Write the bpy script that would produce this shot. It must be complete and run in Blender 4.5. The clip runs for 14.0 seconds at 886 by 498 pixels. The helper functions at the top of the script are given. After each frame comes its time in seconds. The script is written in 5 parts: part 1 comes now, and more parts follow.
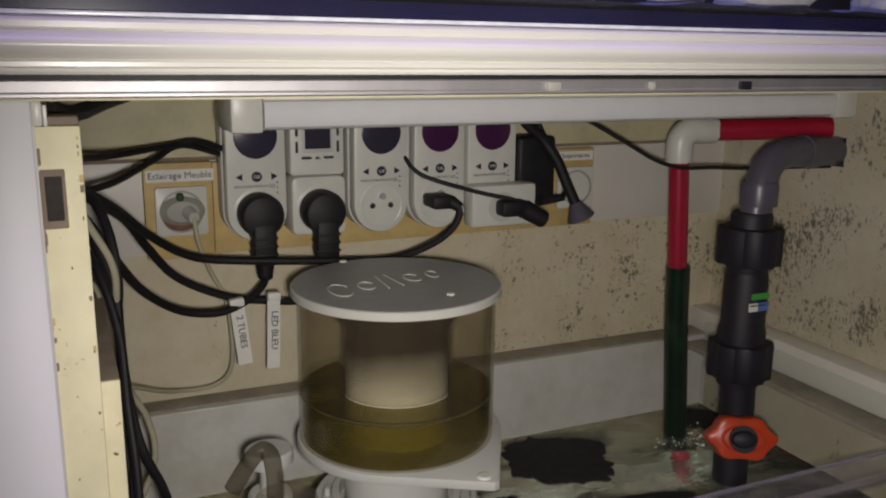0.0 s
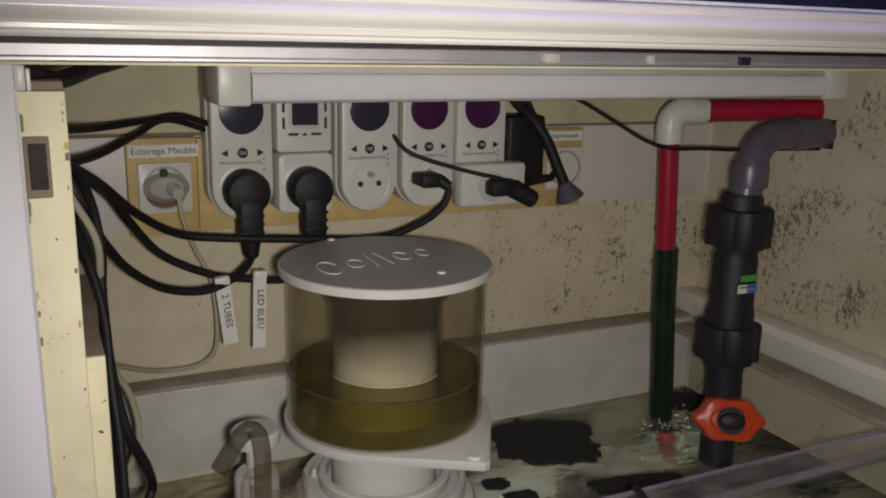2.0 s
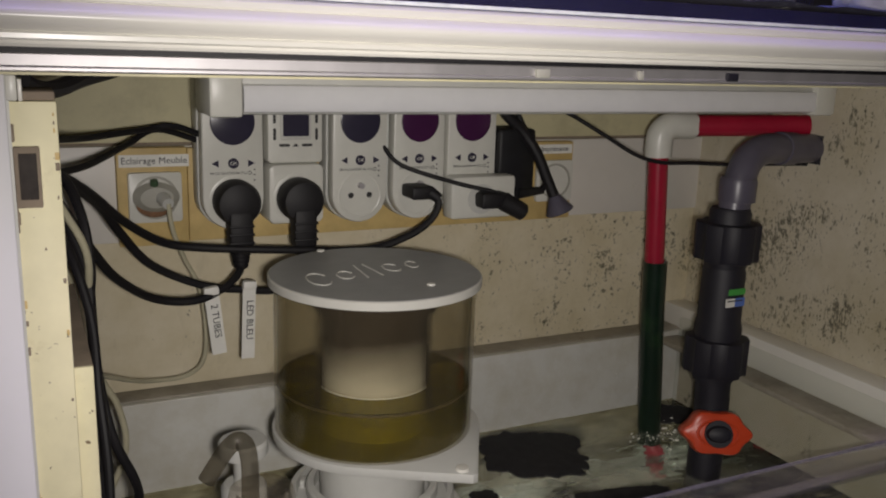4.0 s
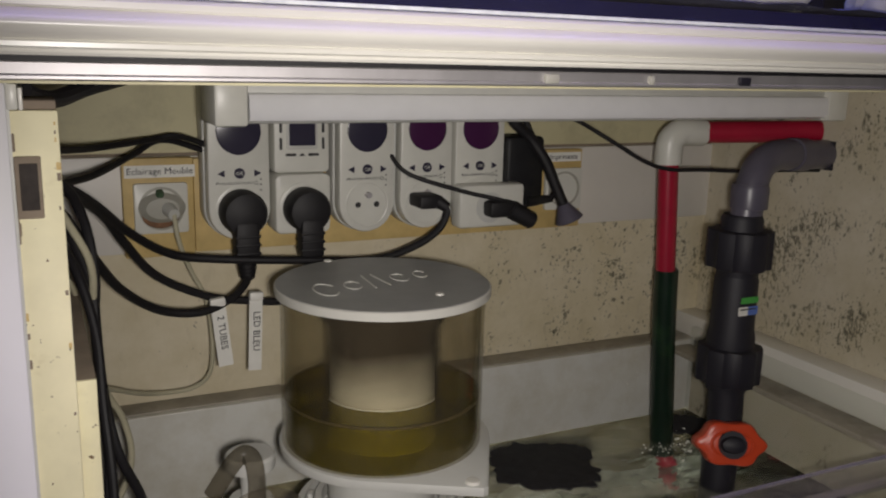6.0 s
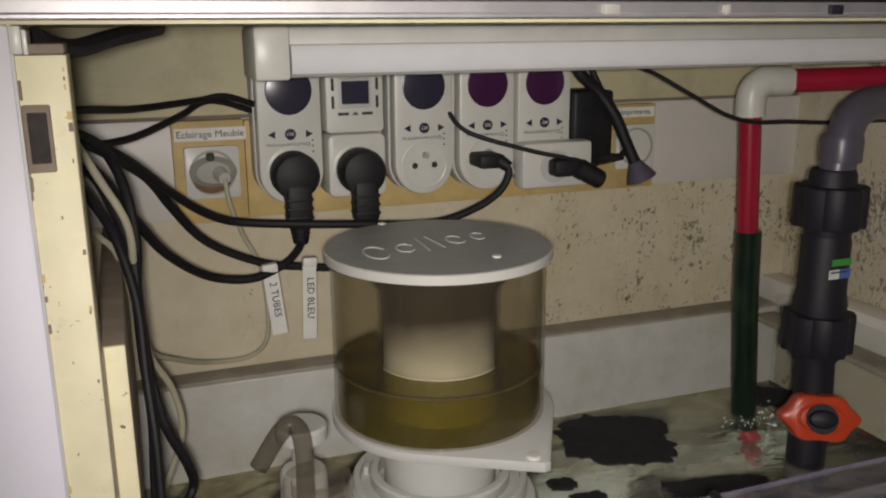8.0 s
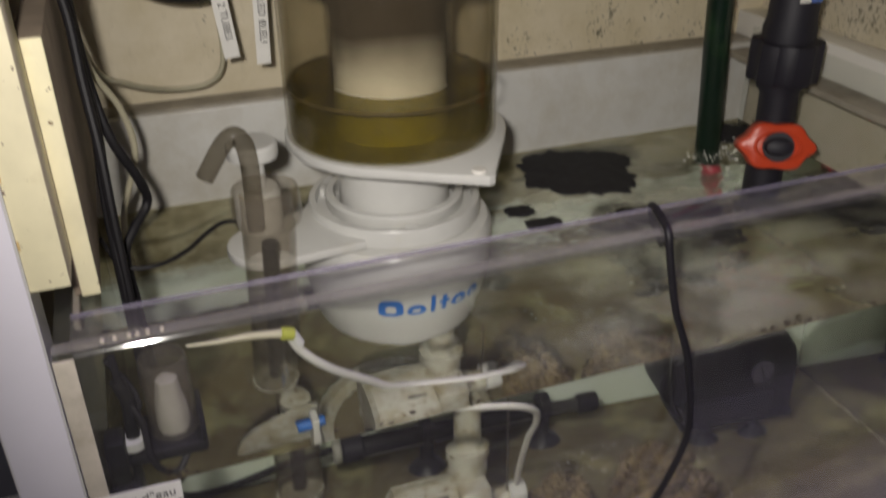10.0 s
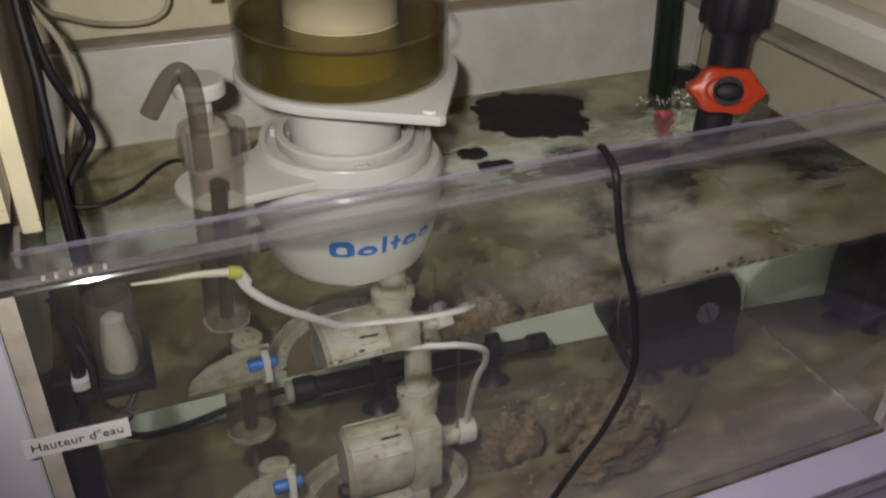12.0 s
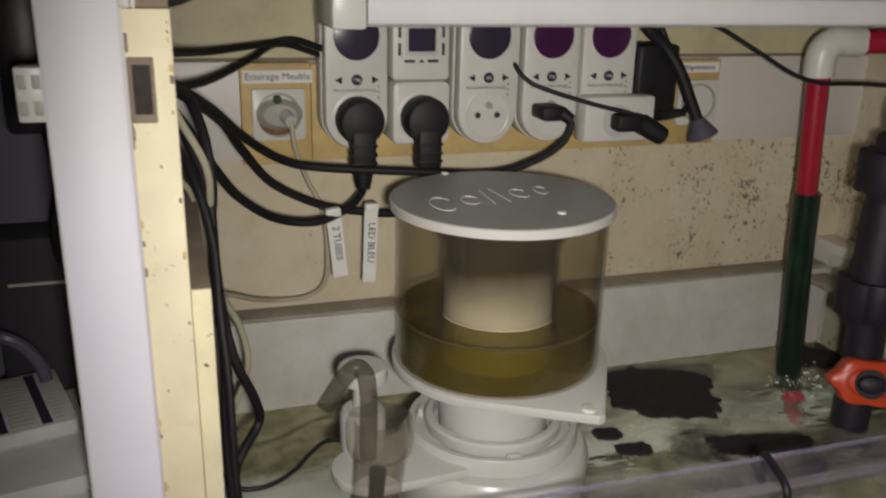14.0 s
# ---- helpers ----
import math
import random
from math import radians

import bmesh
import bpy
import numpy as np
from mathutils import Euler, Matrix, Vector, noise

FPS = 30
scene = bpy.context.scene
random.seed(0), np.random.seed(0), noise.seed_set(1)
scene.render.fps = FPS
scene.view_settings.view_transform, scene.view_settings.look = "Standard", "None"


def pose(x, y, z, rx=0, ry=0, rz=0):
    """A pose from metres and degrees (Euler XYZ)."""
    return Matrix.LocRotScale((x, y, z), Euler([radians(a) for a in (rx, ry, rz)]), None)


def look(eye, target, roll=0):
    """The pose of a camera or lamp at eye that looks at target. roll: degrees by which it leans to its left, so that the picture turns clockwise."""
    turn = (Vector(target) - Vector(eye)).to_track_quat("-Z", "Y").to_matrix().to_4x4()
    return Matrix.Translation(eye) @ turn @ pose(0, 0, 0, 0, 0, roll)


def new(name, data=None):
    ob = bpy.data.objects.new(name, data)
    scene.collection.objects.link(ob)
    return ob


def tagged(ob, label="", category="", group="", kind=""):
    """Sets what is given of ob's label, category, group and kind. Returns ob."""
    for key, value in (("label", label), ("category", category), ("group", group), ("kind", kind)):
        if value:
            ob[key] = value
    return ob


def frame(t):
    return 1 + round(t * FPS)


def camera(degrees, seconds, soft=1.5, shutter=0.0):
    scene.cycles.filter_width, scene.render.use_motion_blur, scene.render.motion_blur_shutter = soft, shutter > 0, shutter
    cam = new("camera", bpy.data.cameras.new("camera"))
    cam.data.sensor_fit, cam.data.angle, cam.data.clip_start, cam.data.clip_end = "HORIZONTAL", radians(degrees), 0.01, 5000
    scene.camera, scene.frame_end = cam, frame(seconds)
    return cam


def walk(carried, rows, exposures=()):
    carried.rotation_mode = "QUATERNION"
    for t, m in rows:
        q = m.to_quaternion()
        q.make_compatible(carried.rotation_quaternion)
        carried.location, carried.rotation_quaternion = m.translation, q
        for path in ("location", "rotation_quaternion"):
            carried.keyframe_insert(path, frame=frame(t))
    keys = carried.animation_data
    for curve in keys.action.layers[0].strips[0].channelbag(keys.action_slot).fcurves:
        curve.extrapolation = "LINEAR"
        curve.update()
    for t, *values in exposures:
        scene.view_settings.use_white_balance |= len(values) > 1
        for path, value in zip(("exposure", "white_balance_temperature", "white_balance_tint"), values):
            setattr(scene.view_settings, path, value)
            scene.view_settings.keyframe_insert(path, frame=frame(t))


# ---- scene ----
cam = camera(54.3, 14.0, 2.0, 0.5)
PATH = [
    (0, (-0.281, -0.827, 0.892), (0.513, 0.953, 0.446), 0.7),
    (0.5, (-0.285, -0.825, 0.888), (0.536, 0.937, 0.419), 1.3),
    (1, (-0.289, -0.824, 0.887), (0.534, 0.936, 0.413), 1.7),
    (1.5, (-0.289, -0.821, 0.885), (0.529, 0.94, 0.409), 1.7),
    (2, (-0.285, -0.816, 0.884), (0.549, 0.938, 0.406), 1.4),
    (2.5, (-0.286, -0.815, 0.885), (0.559, 0.935, 0.415), 1.7),
    (3, (-0.288, -0.816, 0.885), (0.557, 0.933, 0.41), 2.0),
    (5.5, (-0.281, -0.818, 0.886), (0.592, 0.933, 0.473), 1.8),
    (6, (-0.282, -0.81, 0.883), (0.559, 0.952, 0.452), 1.5),
    (6.5, (-0.282, -0.803, 0.881), (0.503, 0.982, 0.433), 1.3),
    (7, (-0.268, -0.781, 0.874), (0.45, 1.03, 0.423), 1.1),
    (9.5, (-0.236, -0.786, 0.844), (0.384, 0.942, 0.05), -0.7),
    (10, (-0.223, -0.802, 0.83), (0.379, 0.832, -0.155), -0.3),
    (10.2, (-0.224, -0.802, 0.828), (0.399, 0.781, -0.224), 0.6),
    (10.5, (-0.217, -0.805, 0.827), (0.412, 0.737, -0.281), 1.2),
    (11, (-0.221, -0.806, 0.822), (0.453, 0.704, -0.302), 2.2),
    (11.5, (-0.214, -0.808, 0.824), (0.445, 0.705, -0.306), 1.9),
    (12, (-0.218, -0.807, 0.827), (0.448, 0.732, -0.262), 1.6),
    (12.5, (-0.226, -0.806, 0.838), (0.444, 0.817, -0.121), 0.8),
    (13, (-0.241, -0.791, 0.871), (0.393, 0.931, 0.076), 0.7),
    (13.2, (-0.253, -0.788, 0.866), (0.381, 0.958, 0.125), 0.9),
    (13.5, (-0.256, -0.784, 0.869), (0.352, 0.987, 0.168), 0.9),
    (14, (-0.275, -0.781, 0.878), (0.308, 1.024, 0.244), 1.4),
]
walk(cam, [(t, look(eye, target, roll)) for t, eye, target, roll in PATH],
     exposures=[(0, -0.74), (6, -0.74), (7, -0.68), (9.5, -0.16), (11, -0.18), (12.5, -0.15), (14, -0.31)])

# ---- light ----
world = bpy.data.worlds.new("room_gloom")
world.use_nodes = True
world.node_tree.nodes["Background"].inputs[0].default_value = (0.35, 0.30, 0.55, 1)
world.node_tree.nodes["Background"].inputs[1].default_value = 0.07
scene.world = world


def lamp(name, kind, m, energy, colour, **more):
    data = bpy.data.lights.new(name, kind)
    data.energy, data.color = energy, colour
    for key, value in more.items():
        if key == "size":
            data.size = value
        if key == "size_y":
            data.shape, data.size_y = "RECTANGLE", value
        if key == "cone":
            data.spot_size, data.spot_blend = radians(value), 1.0
        if key == "radius":
            data.shadow_soft_size = value
    ob = new(name, data)
    ob.matrix_world = m
    return ob


# the phone's torch, beside the lens; the violet light of the tank's hood over the front; the light inside the tank
lamp("torch", "SPOT", look((-0.262, -0.815, 0.868), (0.27, 0.0, 0.53)), 17.5, (1.0, 0.935, 0.88), radius=0.012, cone=105)
lamp("hood_light", "AREA", look((0.1, -0.55, 1.55), (0.1, -0.75, 0.3)), 4.2, (0.62, 0.45, 1.0), size=1.0, size_y=0.12)
lamp("tank_light", "AREA", look((0.1, -0.22, 1.34), (0.1, -0.22, 0.9)), 3.0, (0.25, 0.35, 1.0), size=1.1, size_y=0.25)


# ---- materials ----
def nodes_of(name):
    m = bpy.data.materials.new(name)
    m.use_nodes = True
    return m, m.node_tree.nodes, m.node_tree.links, m.node_tree.nodes["Principled BSDF"]


def ramp(nodes, links, source, stops):
    r = nodes.new("ShaderNodeValToRGB")
    while len(r.color_ramp.elements) < len(stops):
        r.color_ramp.elements.new(0.5)
    for e, (p, c) in zip(r.color_ramp.elements, stops):
        e.position, e.color = p, (c, c, c, 1) if isinstance(c, float) else (*c, 1)
    links.new(source, r.inputs[0])
    return r.outputs[0]


def noise_of(nodes, links, scale, detail=4.0, rough=0.6, stretch=(1, 1, 1)):
    c = nodes.new("ShaderNodeTexCoord")
    p = nodes.new("ShaderNodeMapping")
    p.inputs["Scale"].default_value = stretch
    links.new(c.outputs["Object"], p.inputs[0])
    n = nodes.new("ShaderNodeTexNoise")
    n.inputs["Scale"].default_value, n.inputs["Detail"].default_value, n.inputs["Roughness"].default_value = scale, detail, rough
    links.new(p.outputs[0], n.inputs["Vector"])
    return n.outputs["Fac"]


def mixed(nodes, links, fac, a, b):
    x = nodes.new("ShaderNodeMix")
    x.data_type = "RGBA"
    for slot, v in ((6, a), (7, b)):
        if isinstance(v, tuple):
            x.inputs[slot].default_value = (*v, 1)
        else:
            links.new(v, x.inputs[slot])
    if isinstance(fac, float):
        x.inputs[0].default_value = fac
    else:
        links.new(fac, x.inputs[0])
    return x.outputs[2]


def plain(name, colour, rough=0.5, metal=0.0, vary=0.15, scale=40.0, bump=0.1, dirt=None, dirt_at=(0.55, 0.75), dirt_scale=18.0, fine=None, fine_at=(0.66, 0.72), fine_scale=160.0):
    """A surface with soft tone variation, large stains (dirt) and small specks (fine)."""
    m, nodes, links, b = nodes_of(name)
    b.inputs["Roughness"].default_value, b.inputs["Metallic"].default_value = rough, metal
    n1 = noise_of(nodes, links, scale)
    dark = tuple(c * (1 - vary) for c in colour)
    light = tuple(min(1.0, c * (1 + vary * 0.6)) for c in colour)
    col = mixed(nodes, links, ramp(nodes, links, n1, ((0.3, 0.0), (0.7, 1.0))), dark, light)
    if dirt:
        n2 = noise_of(nodes, links, dirt_scale, 6.0, 0.7)
        col = mixed(nodes, links, ramp(nodes, links, n2, ((dirt_at[0], 0.0), (dirt_at[1], 1.0))), col, dirt)
    if fine:
        n3 = noise_of(nodes, links, fine_scale, 3.0, 0.6)
        col = mixed(nodes, links, ramp(nodes, links, n3, ((fine_at[0], 0.0), (fine_at[1], 1.0))), col, fine)
    links.new(col, b.inputs["Base Color"])
    if bump:
        n4 = noise_of(nodes, links, scale * 6, 3.0)
        bp = nodes.new("ShaderNodeBump")
        bp.inputs["Strength"].default_value, bp.inputs["Distance"].default_value = bump, 0.001
        links.new(n4, bp.inputs["Height"])
        links.new(bp.outputs[0], b.inputs["Normal"])
    return m


def mouldy(name, colour, near, reach):
    """Cream panel with black mould spots that thicken towards the damp place near."""
    m, nodes, links, b = nodes_of(name)
    b.inputs["Roughness"].default_value = 0.6
    base = mixed(nodes, links, ramp(nodes, links, noise_of(nodes, links, 9.0, 6.0, 0.7), ((0.35, 0.0), (0.7, 1.0))), colour, tuple(c * f for c, f in zip(colour, (0.78, 0.75, 0.64))))
    base = mixed(nodes, links, ramp(nodes, links, noise_of(nodes, links, 60.0, 6.0, 0.7, (1, 1, 0.35)), ((0.55, 0.0), (0.8, 0.35))), base, (0.33, 0.28, 0.18))
    c = nodes.new("ShaderNodeTexCoord")
    d = nodes.new("ShaderNodeVectorMath")
    d.operation = "DISTANCE"
    d.inputs[1].default_value = near
    links.new(c.outputs["Object"], d.inputs[0])
    f = nodes.new("ShaderNodeMapRange")
    f.inputs["From Min"].default_value, f.inputs["From Max"].default_value = 0.03, reach
    f.inputs["To Min"].default_value, f.inputs["To Max"].default_value = 0.122, -0.014
    links.new(d.outputs["Value"], f.inputs[0])
    for scale, low, stretch in ((112.0, 0.70, (1, 1.7, 0.95)), (230.0, 0.70, (1, 1.7, 0.8))):
        n = noise_of(nodes, links, scale, 5.0, 0.62, stretch)
        cloud = noise_of(nodes, links, 16.0, 2.0)
        add = nodes.new("ShaderNodeMath")
        links.new(n, add.inputs[0])
        links.new(f.outputs[0], add.inputs[1])
        add2 = nodes.new("ShaderNodeMath")
        add2.operation = "MULTIPLY_ADD"
        links.new(cloud, add2.inputs[0])
        add2.inputs[1].default_value = 0.50
        links.new(add.outputs[0], add2.inputs[2])
        base = mixed(nodes, links, ramp(nodes, links, add2.outputs[0], ((low + 0.25, 0.0), (low + 0.34, 0.68))), base, (0.045, 0.045, 0.030))
    links.new(base, b.inputs["Base Color"])
    return m


def glassy(name, colour, ior=1.45, rough=0.0, ripple=0.0, ripple_scale=30.0):
    m, nodes, links, b = nodes_of(name)
    g = nodes.new("ShaderNodeBsdfGlass")
    g.inputs["Color"].default_value, g.inputs["IOR"].default_value, g.inputs["Roughness"].default_value = (*colour, 1), ior, rough
    if ripple:
        bp = nodes.new("ShaderNodeBump")
        bp.inputs["Strength"].default_value, bp.inputs["Distance"].default_value = ripple, 0.004
        links.new(noise_of(nodes, links, ripple_scale, 2.0), bp.inputs["Height"])
        links.new(bp.outputs[0], g.inputs["Normal"])
    links.new(g.outputs[0], nodes["Material Output"].inputs[0])
    return m


def film(name, colour, through_colour, cover, ior=1.3):
    """Thin clear plastic or a dirty pane: mostly see-through, a little of its own colour, a little gloss."""
    m, nodes, links, b = nodes_of(name)
    t = nodes.new("ShaderNodeBsdfTransparent")
    t.inputs[0].default_value = (*through_colour, 1)
    b.inputs["Base Color"].default_value = (*colour, 1)
    b.inputs["Roughness"].default_value = 0.25
    a = nodes.new("ShaderNodeMixShader")
    n = ramp(nodes, links, noise_of(nodes, links, 25.0, 5.0), ((0.3, cover * 0.7), (0.75, cover * 1.3)))
    links.new(n, a.inputs[0])
    links.new(t.outputs[0], a.inputs[1])
    links.new(b.outputs[0], a.inputs[2])
    g = nodes.new("ShaderNodeBsdfGlossy")
    g.inputs["Roughness"].default_value = 0.06
    w = nodes.new("ShaderNodeLayerWeight")
    w.inputs[0].default_value = 0.5
    p = nodes.new("ShaderNodeMath")
    p.operation = "POWER"
    links.new(w.outputs["Facing"], p.inputs[0])
    p.inputs[1].default_value = 4.0
    f = nodes.new("ShaderNodeMath")
    f.operation = "MULTIPLY_ADD"
    links.new(p.outputs[0], f.inputs[0])
    f.inputs[1].default_value, f.inputs[2].default_value = 0.6, (ior - 1) ** 2 / (ior + 1) ** 2
    e = nodes.new("ShaderNodeMixShader")
    links.new(f.outputs[0], e.inputs[0])
    links.new(a.outputs[0], e.inputs[1])
    links.new(g.outputs[0], e.inputs[2])
    links.new(e.outputs[0], nodes["Material Output"].inputs[0])
    return m


OLIVE = plain("upper_panel", (0.60, 0.555, 0.35), 0.55, vary=0.12, scale=6, dirt=(0.33, 0.30, 0.19), dirt_at=(0.5, 0.9))
TILE = plain("pale_panel", (0.74, 0.71, 0.66), 0.4, vary=0.08, scale=9, dirt=(0.5, 0.45, 0.33), dirt_at=(0.6, 0.9))
MOULD_BACK = mouldy("mouldy_back_panel", (0.73, 0.66, 0.50), (0.34, 0.0, 0.66), 0.41)
MOULD_SIDE = mouldy("mouldy_side_panel", (0.62, 0.57, 0.46), (0.46, -0.10, 0.66), 0.42)
WHITE = plain("white_laminate", (0.71, 0.70, 0.73), 0.5, vary=0.05, scale=12, bump=0.03)
TRIM = plain("white_trim", (0.78, 0.76, 0.70), 0.28, vary=0.04, scale=12, bump=0.02)
YELLOW = plain("yellowed_board", (0.80, 0.745, 0.50), 0.6, vary=0.10, scale=30, dirt=(0.52, 0.44, 0.24), dirt_at=(0.58, 0.85), fine=(0.13, 0.075, 0.03), fine_at=(0.68, 0.715), fine_scale=210)
BROWN = plain("raw_brown_board", (0.25, 0.20, 0.15), 0.8, vary=0.2, scale=40, bump=0.2)
WOOD = plain("pine_board", (0.62, 0.46, 0.19), 0.55, vary=0.18, scale=30, dirt=(0.42, 0.27, 0.10), dirt_at=(0.5, 0.9))
PLASTIC = plain("white_plastic", (0.67, 0.665, 0.61), 0.35, vary=0.05, scale=60, bump=0.02)
GREYWHITE = plain("old_white_plastic", (0.55, 0.55, 0.52), 0.45, vary=0.10, scale=30, bump=0.03)
SKIM = plain("white_acrylic", (0.60, 0.60, 0.57), 0.28, vary=0.06, scale=30, bump=0.02, dirt=(0.6, 0.57, 0.45), dirt_at=(0.6, 0.9))
LID = plain("grey_lid_plastic", (0.34, 0.34, 0.33), 0.4, vary=0.08, scale=50, bump=0.05)
LIDEDGE = plain("pale_lid_edge", (0.66, 0.65, 0.60), 0.4, vary=0.05)
BLACK = plain("black_rubber", (0.008, 0.007, 0.009), 0.60, vary=0.3, scale=60, bump=0.05)
PUMPBLACK = plain("black_pump_plastic", (0.013, 0.013, 0.015), 0.4, vary=0.3, scale=40, dirt=(0.035, 0.032, 0.025), dirt_at=(0.5, 0.8))
SCREEN = plain("dark_screen", (0.038, 0.034, 0.058), 0.25, vary=0.1, bump=0)
PURPLE = plain("purple_screen", (0.06, 0.015, 0.06), 0.25, vary=0.1, bump=0)
INK = plain("black_ink", (0.03, 0.03, 0.03), 0.5, bump=0)
PAPER = plain("white_label", (0.78, 0.77, 0.72), 0.5, vary=0.06, bump=0.02)
RED = plain("red_pipe", (0.36, 0.011, 0.036), 0.33, vary=0.12, bump=0.02)
GREEN = plain("dark_green_hose", (0.007, 0.020, 0.012), 0.3, vary=0.3, scale=30, dirt=(0.02, 0.05, 0.02))
GREY = plain("grey_pvc", (0.098, 0.090, 0.122), 0.35, vary=0.12, bump=0.03)
PVC = plain("dark_pvc", (0.012, 0.011, 0.018), 0.58, vary=0.2, scale=50, bump=0.05)
ORANGE = plain("orange_knob_plastic", (0.56, 0.058, 0.018), 0.35, vary=0.08, bump=0.02)
BLUE = plain("blue_print", (0.02, 0.16, 0.55), 0.4, vary=0.1, bump=0)
STICKGREEN = plain("green_sticker", (0.06, 0.36, 0.06), 0.4, bump=0)
STICKBLUE = plain("blue_sticker", (0.10, 0.18, 0.52), 0.4, bump=0)
ALU = plain("aluminium", (0.52, 0.50, 0.51), 0.50, 0.75, vary=0.1, scale=60, bump=0.03)
CABLEW = plain("yellowed_white_cable", (0.48, 0.45, 0.32), 0.45, vary=0.12)
HOSE = plain("white_air_hose", (0.58, 0.57, 0.52), 0.35, vary=0.10)
BURN = plain("scorched_plastic", (0.22, 0.10, 0.04), 0.6, vary=0.5, scale=90)
DULL = plain("grey_plug_plastic", (0.40, 0.39, 0.34), 0.5, vary=0.1)
SILT = plain("silty_floor", (0.20, 0.165, 0.085), 0.8, vary=0.45, scale=26, dirt=(0.10, 0.078, 0.036), dirt_at=(0.44, 0.62), dirt_scale=13, fine=(0.40, 0.38, 0.19), fine_at=(0.50, 0.78), fine_scale=17)
BACKGLASS = plain("whitened_glass_back", (0.66, 0.66, 0.62), 0.25, vary=0.08, scale=8, bump=0.02, dirt=(0.46, 0.42, 0.32), dirt_at=(0.46, 0.80), dirt_scale=7)
SEAM = plain("beige_silicone", (0.52, 0.48, 0.38), 0.5, vary=0.25, scale=40, dirt=(0.30, 0.26, 0.18), dirt_at=(0.5, 0.75))
# brown growth over the upper part of the back pane under water, pale algae below, with an uneven edge
GROWTH, _n, _l, _b = nodes_of("brown_and_pale_algae")
_s = _n.new("ShaderNodeSeparateXYZ")
_l.new(_n.new("ShaderNodeTexCoord").outputs["Object"], _s.inputs[0])
_a = _n.new("ShaderNodeMath")
_a.operation = "MULTIPLY_ADD"
_l.new(noise_of(_n, _l, 22.0, 5.0), _a.inputs[0])
_a.inputs[1].default_value = 0.09
_l.new(_s.outputs[2], _a.inputs[2])
_pale = mixed(_n, _l, ramp(_n, _l, noise_of(_n, _l, 12.0), ((0.4, 0.0), (0.8, 1.0))), (0.76, 0.84, 0.75), (0.60, 0.68, 0.52))
_dark = mixed(_n, _l, ramp(_n, _l, noise_of(_n, _l, 45.0, 6.0, 0.7), ((0.4, 0.0), (0.75, 1.0))), (0.15, 0.125, 0.055), (0.40, 0.38, 0.24))
_l.new(mixed(_n, _l, ramp(_n, _l, _a.outputs[0], ((0.355, 0.0), (0.385, 1.0))), _pale, _dark), _b.inputs["Base Color"])
_b.inputs["Roughness"].default_value = 0.7
CRUMB = plain("dark_crumbs", (0.035, 0.022, 0.012), 0.8, vary=0.3)
RIM = plain("grimy_rim", (0.34, 0.31, 0.25), 0.5, vary=0.25, scale=30, dirt=(0.16, 0.14, 0.10), dirt_at=(0.5, 0.8))
ROCK = plain("reef_rock", (0.19, 0.14, 0.065), 0.85, vary=0.6, scale=55, bump=0.9, dirt=(0.07, 0.05, 0.03), dirt_at=(0.42, 0.62), dirt_scale=45, fine=(0.36, 0.28, 0.11), fine_at=(0.58, 0.68), fine_scale=300)
PALEROCK = plain("pale_tank_rock", (0.55, 0.52, 0.50), 0.85, vary=0.4, scale=50, bump=0.6)
SPONGE = plain("black_sponge", (0.018, 0.017, 0.020), 0.8, vary=0.4, scale=120, bump=0.5)
PUMPWHITE = plain("dirty_white_pump", (0.47, 0.46, 0.39), 0.5, vary=0.14, scale=40, dirt=(0.25, 0.21, 0.10), dirt_at=(0.44, 0.70), dirt_scale=34, fine=(0.15, 0.11, 0.045), fine_at=(0.60, 0.68), fine_scale=190)
RESIDUE = plain("dried_residue", (0.10, 0.075, 0.025), 0.6, vary=0.4, scale=80)
NAVY = plain("navy_blue_dimness", (0.008, 0.007, 0.05), 0.2, vary=0.2, scale=10, bump=0)
ROOMWALL = plain("dim_room_wall", (0.16, 0.15, 0.17), 0.8, vary=0.1, scale=3)
ROOMFLOOR = plain("dark_floor", (0.10, 0.08, 0.06), 0.6, vary=0.2, scale=8)
NIGHT = plain("dark_compartment", (0.03, 0.028, 0.035), 0.8, vary=0.2, scale=8)
PAGE = plain("booklet_paper", (0.62, 0.62, 0.60), 0.6, vary=0.1)
CARD = plain("brown_card", (0.36, 0.22, 0.12), 0.7, vary=0.2)
LIQUID = film("brown_skimmate", (0.130, 0.108, 0.004), (0.47, 0.42, 0.045), 0.18, 1.2)
CUP = film("smoked_cup", (0.22, 0.19, 0.14), (0.83, 0.81, 0.75), 0.075)
HAZE = film("residue_haze", (0.10, 0.08, 0.05), (0.965, 0.95, 0.91), 0.03, 1.05)
CLEAR = film("clear_tube", (0.32, 0.29, 0.25), (0.84, 0.82, 0.78), 0.11)
SMOKE = film("smoky_tube", (0.15, 0.14, 0.11), (0.58, 0.55, 0.50), 0.17)
PANE = film("sump_glass", (0.42, 0.40, 0.41), (0.94, 0.95, 0.93), 0.022, 1.34)
BRACE = film("bracing_glass", (0.40, 0.38, 0.40), (0.88, 0.88, 0.88), 0.065, 1.5)
GLASSEDGE = film("glass_edge_lilac_sheen", (0.50, 0.46, 0.58), (0.88, 0.88, 0.9), 0.30, 1.5)
STILL = glassy("sump_water", (0.94, 0.95, 0.92), 1.335)


